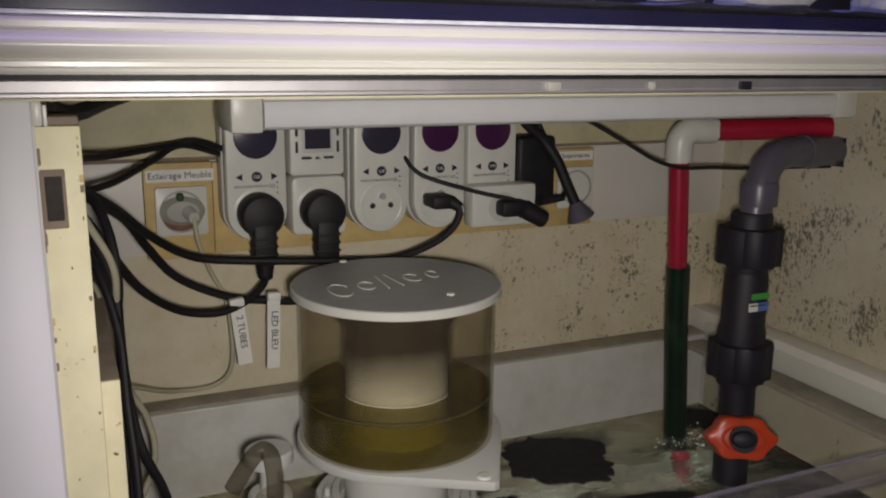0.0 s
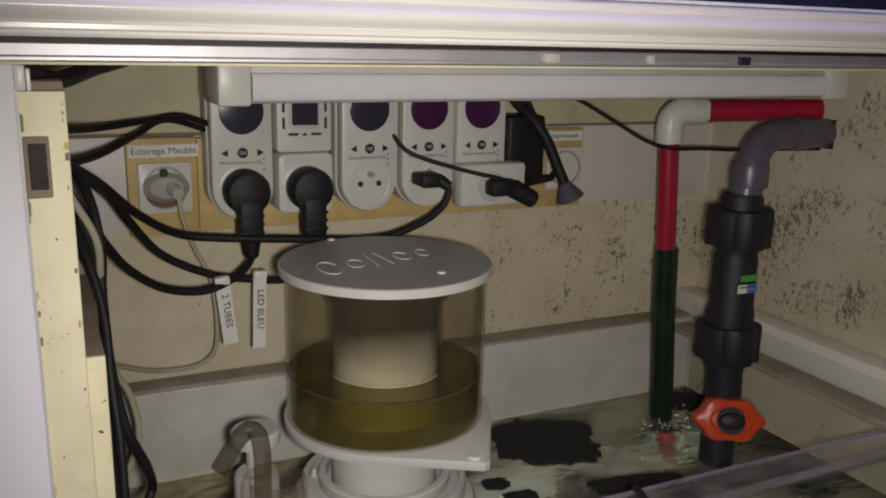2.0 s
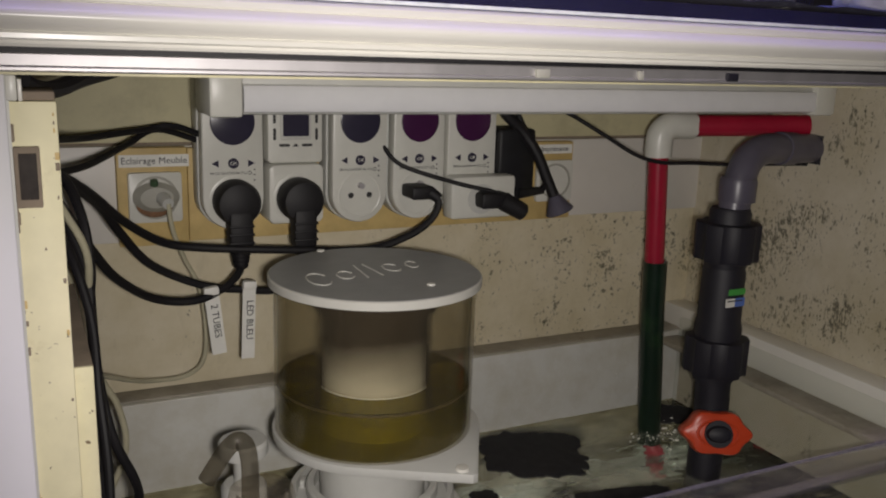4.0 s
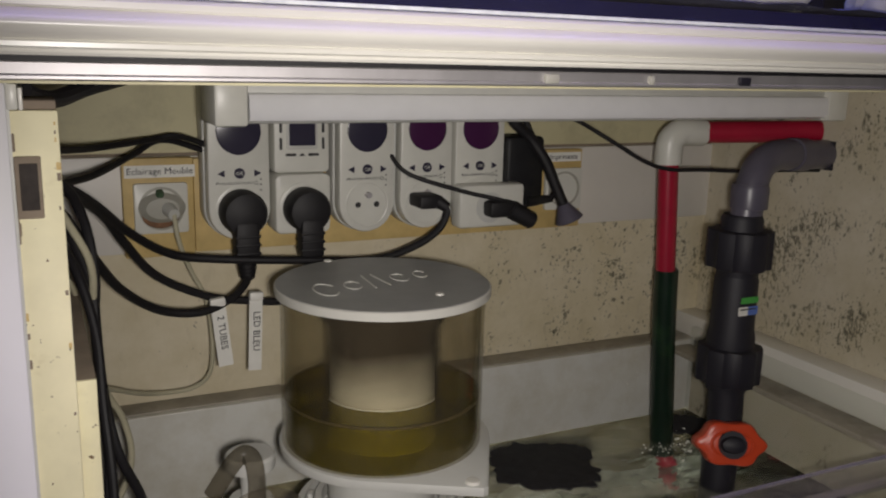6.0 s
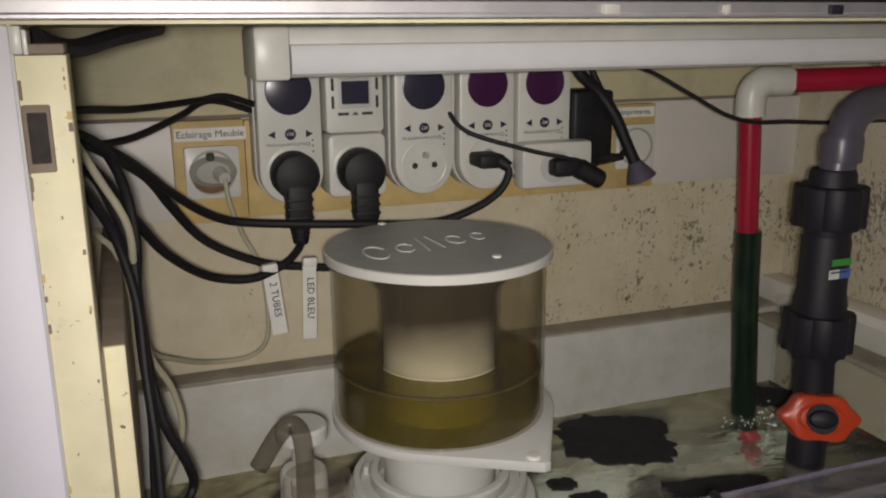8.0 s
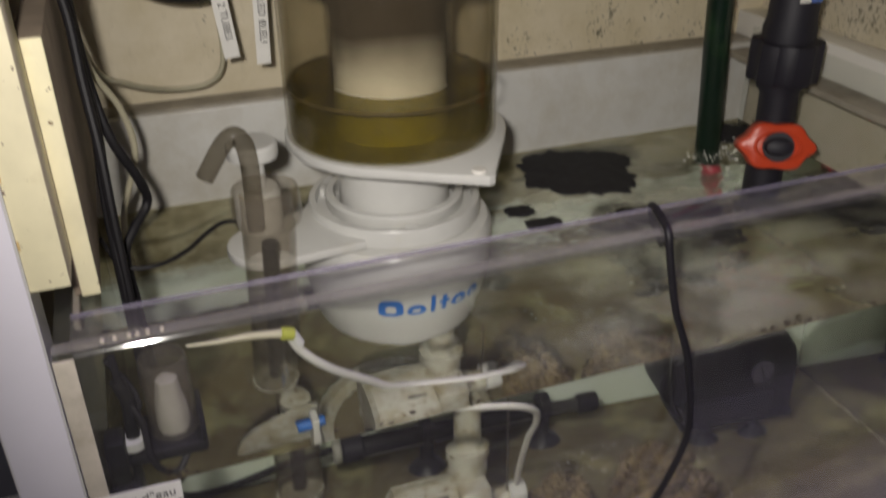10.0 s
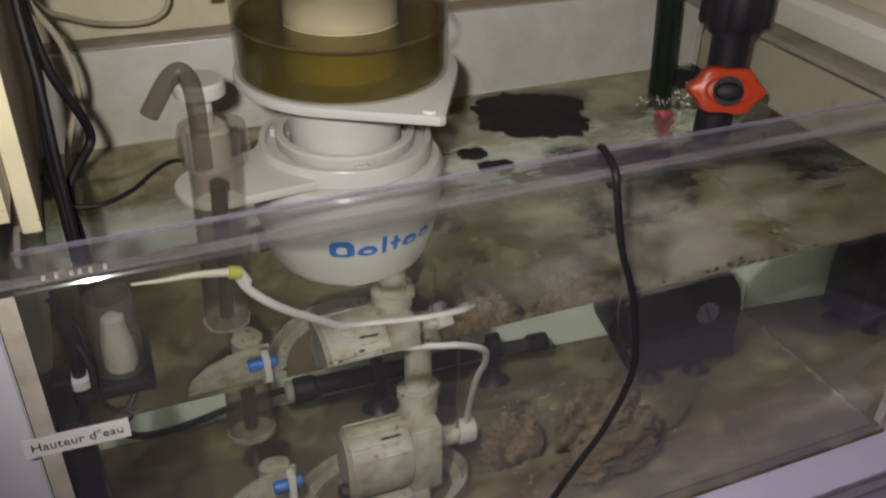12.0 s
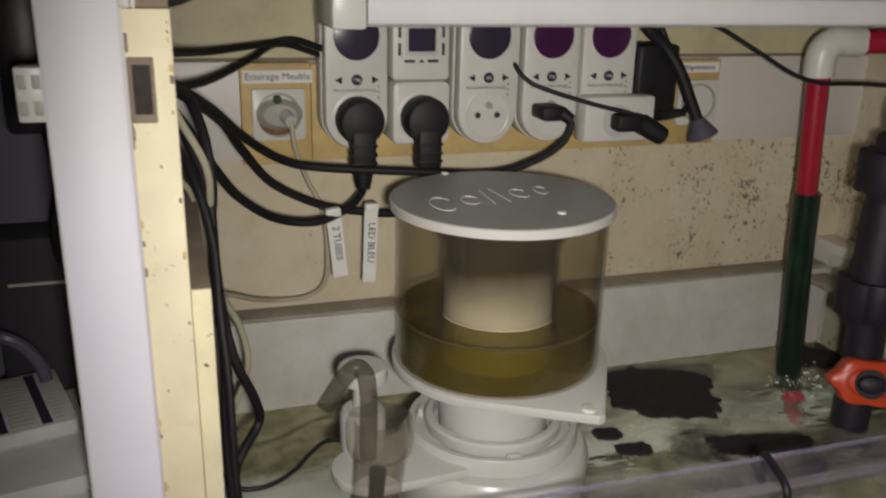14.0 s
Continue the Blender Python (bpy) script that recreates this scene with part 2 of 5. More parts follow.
def rippled(name, colour):
    """Water surface: calm on the skimmer's side, choppy where the return falls in."""
    m, nodes, links, b = nodes_of(name)
    g = nodes.new("ShaderNodeBsdfGlass")
    g.inputs["Color"].default_value, g.inputs["IOR"].default_value, g.inputs["Roughness"].default_value = (*colour, 1), 1.335, 0.0
    c = nodes.new("ShaderNodeTexCoord")
    d = nodes.new("ShaderNodeVectorMath")
    d.operation = "DISTANCE"
    d.inputs[1].default_value = (0.30, -0.20, WATER_Z)
    links.new(c.outputs["Object"], d.inputs[0])
    f = nodes.new("ShaderNodeMapRange")
    f.inputs["From Min"].default_value, f.inputs["From Max"].default_value = 0.12, 0.42
    f.inputs["To Min"].default_value, f.inputs["To Max"].default_value = 0.85, 0.07
    links.new(d.outputs["Value"], f.inputs[0])
    bp = nodes.new("ShaderNodeBump")
    bp.inputs["Distance"].default_value = 0.006
    links.new(f.outputs[0], bp.inputs["Strength"])
    links.new(noise_of(nodes, links, 26.0, 2.5, 0.5, (1, 1.6, 1)), bp.inputs["Height"])
    links.new(bp.outputs[0], g.inputs["Normal"])
    links.new(g.outputs[0], nodes["Material Output"].inputs[0])
    return m


def bubbly(name):
    """Fine bubbles driven under the surface: milky swirls round the falling water, thinning out away from it."""
    m, nodes, links, b = nodes_of(name)
    t = nodes.new("ShaderNodeBsdfTransparent")
    b.inputs["Base Color"].default_value = (0.66, 0.66, 0.54, 1)
    b.inputs["Roughness"].default_value = 0.8
    c = nodes.new("ShaderNodeTexCoord")
    d = nodes.new("ShaderNodeVectorMath")
    d.operation = "DISTANCE"
    d.inputs[1].default_value = (0.18, -0.21, WATER_Z)
    links.new(c.outputs["Object"], d.inputs[0])
    f = nodes.new("ShaderNodeMapRange")
    f.inputs["From Min"].default_value, f.inputs["From Max"].default_value = 0.05, 0.29
    f.inputs["To Min"].default_value, f.inputs["To Max"].default_value = 1.0, 0.0
    links.new(d.outputs["Value"], f.inputs[0])
    swirl = ramp(nodes, links, noise_of(nodes, links, 13.0, 5.0, 0.55, (1, 1.3, 9)), ((0.43, 0.0), (0.64, 0.46)))
    fac = nodes.new("ShaderNodeMath")
    fac.operation = "MULTIPLY"
    links.new(f.outputs[0], fac.inputs[0])
    links.new(swirl, fac.inputs[1])
    x = nodes.new("ShaderNodeMixShader")
    links.new(fac.outputs[0], x.inputs[0])
    links.new(t.outputs[0], x.inputs[1])
    links.new(b.outputs[0], x.inputs[2])
    links.new(x.outputs[0], nodes["Material Output"].inputs[0])
    return m


WATER_Z = 0.471
BRIGHTEDGE = film("glass_edge_pale_sheen", (0.62, 0.59, 0.54), (0.86, 0.86, 0.86), 0.15, 1.6)
SURFACE = rippled("rippled_water", (0.94, 0.95, 0.92))
BUBBLES = bubbly("fine_bubbles")

# residue on the skimmer's neck: dark at the top, cream foam below, uneven edge
NECK, _n, _l, _b = nodes_of("foam_neck")
_c = _n.new("ShaderNodeTexCoord")
_s = _n.new("ShaderNodeSeparateXYZ")
_l.new(_c.outputs["Object"], _s.inputs[0])
_a = _n.new("ShaderNodeMath")
_a.operation = "MULTIPLY_ADD"
_l.new(noise_of(_n, _l, 30.0, 3.0), _a.inputs[0])
_a.inputs[1].default_value = 0.018
_l.new(_s.outputs[2], _a.inputs[2])
_r = _n.new("ShaderNodeMapRange")
_r.inputs["From Min"].default_value, _r.inputs["From Max"].default_value = 0.640, 0.676
_l.new(_a.outputs[0], _r.inputs[0])
_l.new(mixed(_n, _l, _r.outputs[0], (0.86, 0.84, 0.73), (0.045, 0.033, 0.022)), _b.inputs["Base Color"])
_b.inputs["Roughness"].default_value = 0.6


# ---- mesh helpers ----
def finish(ob, bm, material, smooth=True):
    bmesh.ops.recalc_face_normals(bm, faces=bm.faces[:])
    me = bpy.data.meshes.new(ob)
    bm.to_mesh(me)
    bm.free()
    me.materials.append(material)
    if smooth:
        me.shade_smooth()
        me.set_sharp_from_angle(angle=radians(35))
    return me


def thing(name, label, category, at=(0, 0, 0), group="", kind=""):
    """An empty at a thing's base; its parts are laid out in world metres."""
    ob = new(name)
    ob.matrix_world = pose(*at)
    ob.empty_display_size = 0.01
    return tagged(ob, label, category, group, kind)


def part(name, bm, material, parent, label="", smooth=True):
    ob = new(name, finish(name, bm, material, smooth))
    ob.parent = parent
    base = parent.matrix_basis
    if parent.parent:
        base = parent.parent.matrix_basis if parent.type == "MESH" else base
        ob.matrix_parent_inverse = Matrix.Identity(4)
    else:
        ob.matrix_parent_inverse = base.inverted()
    return tagged(ob, label)


def solid(name, bm, material, label, category, group="", kind="", smooth=True):
    return tagged(new(name, finish(name, bm, material, smooth)), label, category, group, kind)


def box(x0, x1, y0, y1, z0, z1, bevel=0.0, bm=None, m=None, seg=2):
    own = bmesh.new()
    bmesh.ops.create_cube(own, size=1, matrix=Matrix.LocRotScale(((x0 + x1) / 2, (y0 + y1) / 2, (z0 + z1) / 2), None, (abs(x1 - x0), abs(y1 - y0), abs(z1 - z0))))
    if bevel:
        bmesh.ops.bevel(own, geom=own.edges[:], offset=bevel, segments=seg, affect="EDGES", profile=0.5)
    return joined(bm, own, m)


def joined(bm, own, m=None):
    if m is not None:
        bmesh.ops.transform(own, matrix=m, verts=own.verts[:])
    if bm is None:
        return own
    me = bpy.data.meshes.new("scrap")
    own.to_mesh(me)
    own.free()
    bm.from_mesh(me)
    bpy.data.meshes.remove(me)
    return bm


def lathe(profile, axis=(0, 0), seg=40, bm=None, m=None, closed=False):
    """Turn rows of (radius, z) about an upright axis. closed: the profile is a ring's cross-section."""
    own = bmesh.new()
    rings = []
    for r, z in profile:
        if r < 1e-6:
            rings.append([own.verts.new((axis[0], axis[1], z))])
        else:
            rings.append([own.verts.new((axis[0] + r * math.cos(a), axis[1] + r * math.sin(a), z)) for a in (2 * math.pi * k / seg for k in range(seg))])
    pairs = list(zip(rings, rings[1:])) + ([(rings[-1], rings[0])] if closed else [])
    for a, b in pairs:
        for k in range(seg):
            quad = [a[k % len(a)], a[(k + 1) % len(a)], b[(k + 1) % len(b)], b[k % len(b)]]
            quad = list(dict.fromkeys(quad))
            if len(quad) > 2:
                own.faces.new(quad)
    if not closed:
        for ring in (rings[0], rings[-1]):
            if len(ring) > 2:
                own.faces.new(ring)
    return joined(bm, own, m)


def rod(p, q, r, r2=None, seg=20, bm=None, bevel=0.0):
    p, q = Vector(p), Vector(q)
    h = (q - p).length
    m = Matrix.Translation(p) @ (q - p).to_track_quat("Z", "Y").to_matrix().to_4x4()
    r2 = r if r2 is None else r2
    b = bevel
    rows = [(r - b, 0), (r, b), (r2, h - b), (r2 - b, h)] if b else [(r, 0), (r2, h)]
    return lathe(rows, seg=seg, bm=bm, m=m)


def smooth_path(points, steps=6):
    pts = [Vector(p) for p in points]
    ext = [2 * pts[0] - pts[1], *pts, 2 * pts[-1] - pts[-2]]
    out = []
    for a, b, c, d in zip(ext, ext[1:], ext[2:], ext[3:]):
        for k in range(steps):
            t = k / steps
            out.append(0.5 * (2 * b + (c - a) * t + (2 * a - 5 * b + 4 * c - d) * t * t + (3 * b - a - 3 * c + d) * t ** 3))
    return out + [pts[-1]]


def tube(points, r, seg=10, steps=6, bm=None, r2=None):
    path = smooth_path(points, steps) if steps else [Vector(p) for p in points]
    own = bmesh.new()
    side = Vector((0.3, 0.2, 0.9))
    rings = []
    for k, p in enumerate(path):
        ahead = (path[min(k + 1, len(path) - 1)] - path[max(k - 1, 0)]).normalized()
        u = (side - ahead * side.dot(ahead)).normalized()
        side = u
        v = ahead.cross(u)
        rr = r if r2 is None else r + (r2 - r) * k / (len(path) - 1)
        rings.append([own.verts.new(p + rr * (u * math.cos(a) + v * math.sin(a))) for a in (2 * math.pi * j / seg for j in range(seg))])
    for a, b in zip(rings, rings[1:]):
        for j in range(seg):
            own.faces.new((a[j], a[(j + 1) % seg], b[(j + 1) % seg], b[j]))
    own.faces.new(rings[0])
    own.faces.new(rings[-1])
    return joined(bm, own)


def extruded(outline, h, bevel=0.0, m=None, bm=None):
    """A flat outline in x and y, thickened along z."""
    own = bmesh.new()
    face = own.faces.new([own.verts.new((x, y, 0)) for x, y in outline])
    top = bmesh.ops.extrude_face_region(own, geom=[face])
    bmesh.ops.translate(own, vec=(0, 0, h), verts=[v for v in top["geom"] if isinstance(v, bmesh.types.BMVert)])
    if bevel:
        rim = [e for e in own.edges if abs(e.verts[0].co.z - e.verts[1].co.z) < 1e-7]
        bmesh.ops.bevel(own, geom=rim, offset=bevel, segments=2, affect="EDGES", profile=0.5)
    return joined(bm, own, m)


def rounded(w, h, r, n=6):
    out = []
    for cx, cy, a0 in ((w / 2 - r, h / 2 - r, 0), (-w / 2 + r, h / 2 - r, 90), (-w / 2 + r, -h / 2 + r, 180), (w / 2 - r, -h / 2 + r, 270)):
        out += [(cx + r * math.cos(radians(a0 + 90 * k / n)), cy + r * math.sin(radians(a0 + 90 * k / n))) for k in range(n + 1)]
    return out


FRONT = Matrix(((1, 0, 0, 0), (0, 0, 1, 0), (0, 1, 0, 0), (0, 0, 0, 1)))  # lays an outline upright, thickness along +y


def upright(outline, x, y, z, depth, bevel=0.0, bm=None):
    """An upright plate whose outline is centred on x, z; its front is at y, its back at y + depth."""
    return extruded(outline, depth, bevel, Matrix.Translation((x, y, z)) @ FRONT, bm)


def writing(text, size, m, bm=None):
    """Mesh letters, thin, centred on m's origin, reading along its x with up along its y."""
    c = bpy.data.curves.new("letters", "FONT")
    c.body, c.size, c.align_x, c.align_y, c.extrude = text, size, "CENTER", "CENTER", 0.00015
    c.resolution_u = 2
    ob = bpy.data.objects.new("letters", c)
    scene.collection.objects.link(ob)
    me = bpy.data.meshes.new_from_object(ob.evaluated_get(bpy.context.evaluated_depsgraph_get()))
    bpy.data.objects.remove(ob)
    bpy.data.curves.remove(c)
    own = bmesh.new()
    own.from_mesh(me)
    bpy.data.meshes.remove(me)
    return joined(bm, own, m)


def facing(x, y, z, turn=0):
    """Letters' pose on an upright face that looks towards -y; turn: degrees anticlockwise."""
    return pose(x, y, z, 90, 0, 0) @ pose(0, 0, 0, 0, 0, turn)


def lumpy(bm, amount, scale, seed=0.0):
    for v in bm.verts:
        p = v.co * scale + Vector((seed, seed * 1.7, seed * 0.3))
        v.co += v.normal * amount * (noise.noise(p) + 0.5 * noise.noise(p * 2.3) + 0.3 * noise.noise(p * 5.1))
    return bm


# ---- large structure ----
XL, XR, WATER, TOP, BOTTOM = -0.285, 0.428, 0.471, 0.576, 0.234
YF, YB = -0.413, -0.031

solid("wall_back_upper", box(-1.0, 0.475, 0.0, 0.02, 0.7935, 0.9), OLIVE, "dingy olive-cream upper back panel of the cabinet", "wall", kind="structure")
solid("wall_back_middle", box(-1.0, 0.475, -0.003, 0.02, 0.703, 0.7905, 0.0008), TILE, "pale back panel strip behind the sockets", "wall", kind="structure")
solid("wall_back_groove", box(-1.0, 0.475, 0.004, 0.02, 0.7905, 0.7935), BROWN, "dark groove between the back panels", "wall", kind="structure")
solid("wall_back_lower", box(-1.0, 0.475, 0.0, 0.02, 0.2, 0.703), MOULD_BACK, "cream back panel spotted with black mould", "wall", kind="structure")
solid("wall_right", box(0.46, 0.475, -0.43, 0.0, 0.2, 0.868), MOULD_SIDE, "cream side panel of the cabinet spotted with mould", "wall", kind="structure")
# no hole is cut: a thin dark plate stands for the shade inside it
solid("cutout_shade", box(0.4585, 0.4602, -0.181, -0.150, 0.780, 0.810), NIGHT, "dark patch painted as the shaded pipe cut-out in the side panel", "opening", kind="structure")
solid("ceiling", box(-1.0, 0.475, -0.395, 0.02, 0.868, 0.882), OLIVE, "board over the cabinet under the tank", "ceiling", kind="structure")
solid("cabinet_floor", box(-1.0, 0.60, -0.452, 0.02, 0.205, 0.226, 0.001), WHITE, "white cabinet floor board under the sump", "floor", kind="structure")
solid("floor", box(-2.5, 2.5, -2.6, 1.2, -0.05, 0.0), ROOMFLOOR, "dark floor of the dim room", "floor", kind="structure")
for n, b in (("wall_north", (-2.5, 2.5, 1.2, 1.3, 0, 2.5)), ("wall_south", (-2.5, 2.5, -2.7, -2.6, 0, 2.5)), ("wall_east", (2.5, 2.6, -2.6, 1.2, 0, 2.5)), ("wall_west", (-2.6, -2.5, -2.6, 1.2, 0, 2.5))):
    solid(n, box(*b), ROOMWALL, "plain wall of the dim room", "wall", kind="structure")
solid("room_ceiling", box(-2.5, 2.5, -2.6, 1.2, 2.5, 2.55), ROOMWALL, "plain ceiling of the dim room", "ceiling", kind="structure")
# dark bluish grey carries the compartment's shade and hides the lit back wall
solid("compartment_back", box(-1.0, -0.335, -0.10, -0.08, 0.226, 0.868), plain("grey_panel_painted_shade", (0.13, 0.13, 0.165), 0.7, vary=0.15, scale=6), "back of the neighbouring compartment with shade put into its grey", "wall", kind="structure")

# white stile at the front, chipped yellow post and lower partition board
stile = thing("cabinet_stile", "white laminate cabinet stile beside the opening", "cabinet", (-0.306, -0.375, 0.0))
part("panel", box(-0.3235, -0.2915, -0.389, -0.36, 0.0, 0.868, 0.0012), WHITE, stile)
part("edge_band", box(-0.2917, -0.2905, -0.3885, -0.3605, 0.0, 0.868), GREYWHITE, stile, "greyish edge band")
part("edge_band", box(-0.3240, -0.3232, -0.3885, -0.3605, 0.0, 0.868), GREYWHITE, stile)
post = thing("cabinet_post", "yellowed chipped post with a rusty hinge plate", "post", (-0.281, -0.37, 0.598))
pbm = box(-0.2916, -0.2712, -0.386, -0.352, 0.598, 0.8560, 0.0008)
part("board", pbm, YELLOW, post)
for k in range(26):
    z = 0.60 + 0.25 * random.random()
    e = random.choice((-0.2913, -0.2733))
    s = 0.0006 + 0.0014 * random.random()
    part("chip", box(e, e + s, -0.3864, -0.3850, z, z + s * (1 + 2 * random.random()), 0.0002), BROWN if random.random() < 0.6 else WOOD, post)
plate = part("hinge_plate", box(-0.2905, -0.2795, -0.3885, -0.384, 0.808, 0.836, 0.0008), BROWN, post, "rusty brown hinge plate")
part("hinge_slot", box(-0.2885, -0.2810, -0.3895, -0.388, 0.812, 0.833, 0.0004), plain("rusty_slot", (0.038, 0.030, 0.026), 0.8, vary=0.3, scale=200), plate)
part("notch", box(-0.2916, -0.2893, -0.387, -0.384, 0.838, 0.846, 0.0005), BROWN, post)
part("notch", box(-0.2916, -0.2893, -0.387, -0.384, 0.800, 0.806, 0.0005), BROWN, post)
part("broken_top", box(-0.2855, -0.2716, -0.3850, -0.3530, 0.8561, 0.8605, 0.0012), BROWN, post, "raw broken board end")
part("bracket", box(-0.2916, -0.2868, -0.3895, -0.3600, 0.8562, 0.8678, 0.0012), PLASTIC, post, "white plastic bracket")
part("bracket_tab", box(-0.2867, -0.2849, -0.3900, -0.3700, 0.8562, 0.8660, 0.0005), TRIM, post)
board2 = thing("partition_board", "yellowed low partition board with a raw brown top", "board", (-0.265, -0.21, 0.5725))
part("board", box(-0.2745, -0.2608, -0.3519, -0.07, 0.5725, 0.7165, 0.0007), BROWN, board2)
part("front_edge", box(-0.2708, -0.2608, -0.3545, -0.3522, 0.5725, 0.7165, 0.0007), YELLOW, board2, "yellowed front edge")
clipb = thing("connector_block", "white plastic connector block with four holes", "connector", (-0.3295, -0.38, 0.821))
cb = box(-0.3345, -0.3237, -0.388, -0.374, 0.8095, 0.8325, 0.001)
part("body", cb, PLASTIC, clipb)
for u in (-0.3318, -0.3262):
    for w in (0.8155, 0.8265):
        part("socket_hole", box(u - 0.0017, u + 0.0017, -0.3884, -0.387, w - 0.003, w + 0.003, 0.0003), DULL, clipb)

# trim under the tank: white moulding, dark gap, aluminium strip with clips
def moulding(points, x0, x1):
    own = bmesh.new()
    a = [own.verts.new((x0, y, z)) for y, z in points]
    b = [own.verts.new((x1, y, z)) for y, z in points]
    for k in range(len(points)):
        q = (k + 1) % len(points)
        own.faces.new((a[k], a[q], b[q], b[k]))
    own.faces.new(a)
    own.faces.new(b)
    return own


prof = [(-0.392, 0.8800), (-0.4035, 0.8800), (-0.4045, 0.8812), (-0.4040, 0.8826), (-0.4065, 0.8836), (-0.4065, 0.8856), (-0.4052, 0.8866)]
prof += [(-0.4052 - 0.0058 * math.sin(math.pi * k / 12), 0.8866 + 0.0128 * k / 12) for k in range(1, 12)]
prof += [(-0.4052, 0.8994), (-0.4062, 0.9004), (-0.4062, 0.9030), (-0.4048, 0.9044), (-0.4010, 0.9054), (-0.392, 0.9054)]
tank_trim = thing("tank_trim", "white profiled moulding with an aluminium strip below the tank", "moulding", (0.0, -0.40, 0.87))
part("moulding", moulding(prof, -1.0, 0.62), TRIM, tank_trim)
part("gap", box(-1.0, 0.62, -0.4025, -0.392, 0.8776, 0.8800), BLACK, tank_trim, "dark gap")
strip = part("aluminium_strip", moulding([(-0.395, 0.8695), (-0.4045, 0.8695), (-0.4060, 0.8703), (-0.4060, 0.8715), (-0.4048, 0.8724), (-0.4045, 0.8770), (-0.4035, 0.8776), (-0.395, 0.8776)], -1.0, 0.62), ALU, tank_trim, "brushed aluminium strip")
for x, mat_ in ((-0.027, DULL), (0.110, PVC), (0.040, DULL)):
    w = 0.0042 if mat_ is not DULL or x < 0 else 0.0015
    part("clip", box(x - w, x + w, -0.4075, -0.403, 0.8712, 0.8762, 0.0005), mat_, strip)

# the tank above: a glass front, dark blue inside, sand and rock; dim blue light is put into the colours
tank = thing("aquarium", "blue-lit reef aquarium above the white trim", "aquarium", (0.1, -0.2, 0.906))
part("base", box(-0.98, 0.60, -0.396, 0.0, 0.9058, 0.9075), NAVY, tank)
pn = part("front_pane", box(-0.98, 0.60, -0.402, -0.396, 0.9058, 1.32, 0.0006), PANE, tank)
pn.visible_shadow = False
# near-white strip added for the light refracted along the pane's bottom edge
part("light_line", box(-0.98, 0.60, -0.4046, -0.4022, 0.9056, 0.9076, 0.0003), plain("painted_edge_light", (0.86, 0.88, 0.95), 0.2, vary=0.2, scale=90, bump=0.02), tank, "pale strip painted as light in the glass edge")
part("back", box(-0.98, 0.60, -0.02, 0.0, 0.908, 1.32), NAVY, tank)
part("substrate", box(-0.98, 0.60, -0.395, -0.02, 0.908, 0.9165), NAVY, tank, "substrate coloured navy for the dim blue light")
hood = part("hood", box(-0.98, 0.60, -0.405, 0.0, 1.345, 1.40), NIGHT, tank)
sb = bmesh.new()
bmesh.ops.create_grid(sb, x_segments=90, y_segments=10, size=0.5, matrix=Matrix.Translation((-0.19, -0.205, 0.9215)) @ Matrix.Diagonal((1.56, 0.36, 1, 1)))
for v in sb.verts:
    v.co.z += 0.004 * noise.noise(v.co * 30) + 0.002 * noise.noise(v.co * 90)
# dark blue base colour stands for dim blue light on pale sand
part("sand", sb, plain("sand_painted_blue_light", (0.13, 0.13, 0.26), 0.85, vary=0.5, scale=60, fine=(0.55, 0.55, 0.60), fine_at=(0.62, 0.70)), tank, "sand bed with the dim blue light put into its colour")
for x, s in ((0.02, 0.03), (0.12, 0.022), (0.20, 0.035), (0.33, 0.03), (-0.2, 0.03)):
    rb = bmesh.new()
    bmesh.ops.create_icosphere(rb, subdivisions=3, radius=s, matrix=Matrix.Translation((x, -0.32, 0.935)))
    rb.normal_update()
    part("live_rock", lumpy(rb, s * 0.35, 45, x * 9), PALEROCK, tank)

# sill in front of the sump: aluminium sliding rail and white ledge
rail = thing("door_rail", "aluminium sliding door rail on the cabinet sill", "rail", (0.1, -0.465, 0.226))
part("channel", moulding([(-0.4535, 0.212), (-0.4535, 0.2300), (-0.4560, 0.2300), (-0.4560, 0.2240), (-0.4640, 0.2240), (-0.4640, 0.2295), (-0.4665, 0.2295), (-0.4665, 0.2235), (-0.4750, 0.2235), (-0.4750, 0.2290), (-0.4775, 0.2290), (-0.4775, 0.212)], -0.291, 0.62), ALU, rail)
solid("sill_ledge", box(-0.9, 0.62, -0.62, -0.4785, 0.19, 0.2255, 0.002), WHITE, "white ledge before the door rail", "ledge", kind="structure")
solid("plinth", box(-0.9, 0.62, -0.60, 0.0, 0.0, 0.19), WHITE, "white cabinet plinth", "plinth", kind="structure")

# ---- the sump ----
sump = thing("sump_tank", "glass sump tank half full of murky water", "sump", (0.07, -0.21, 0.227))
part("bottom", box(XL, XR, YF, YB, 0.2262, BOTTOM - 0.003, 0.0008), SILT, sump, "silted bottom")
part("silt", box(XL + 0.0085, XR - 0.0085, YF + 0.0085, YB - 0.0085, BOTTOM - 0.0029, BOTTOM), SILT, sump)
PANES = [part("front_pane", box(XL, XR, YF, YF + 0.008, BOTTOM - 0.002, TOP, 0.0008), PANE, sump)]
PANES += [part("side_pane", box(XL, XL + 0.008, YF + 0.0083, YB - 0.0083, BOTTOM - 0.002, TOP - 0.001, 0.0008), PANE, sump)]
PANES += [part("side_pane", box(XR - 0.008, XR, YF + 0.0083, YB - 0.0083, BOTTOM - 0.002, TOP - 0.001, 0.0008), PANE, sump)]
PANES += [part("brace", box(XL + 0.0083, XR - 0.0083, YF + 0.0083, -0.377, TOP - 0.0075, TOP - 0.0005, 0.0008), BRACE, sump, "glass bracing strip along the top edge")]
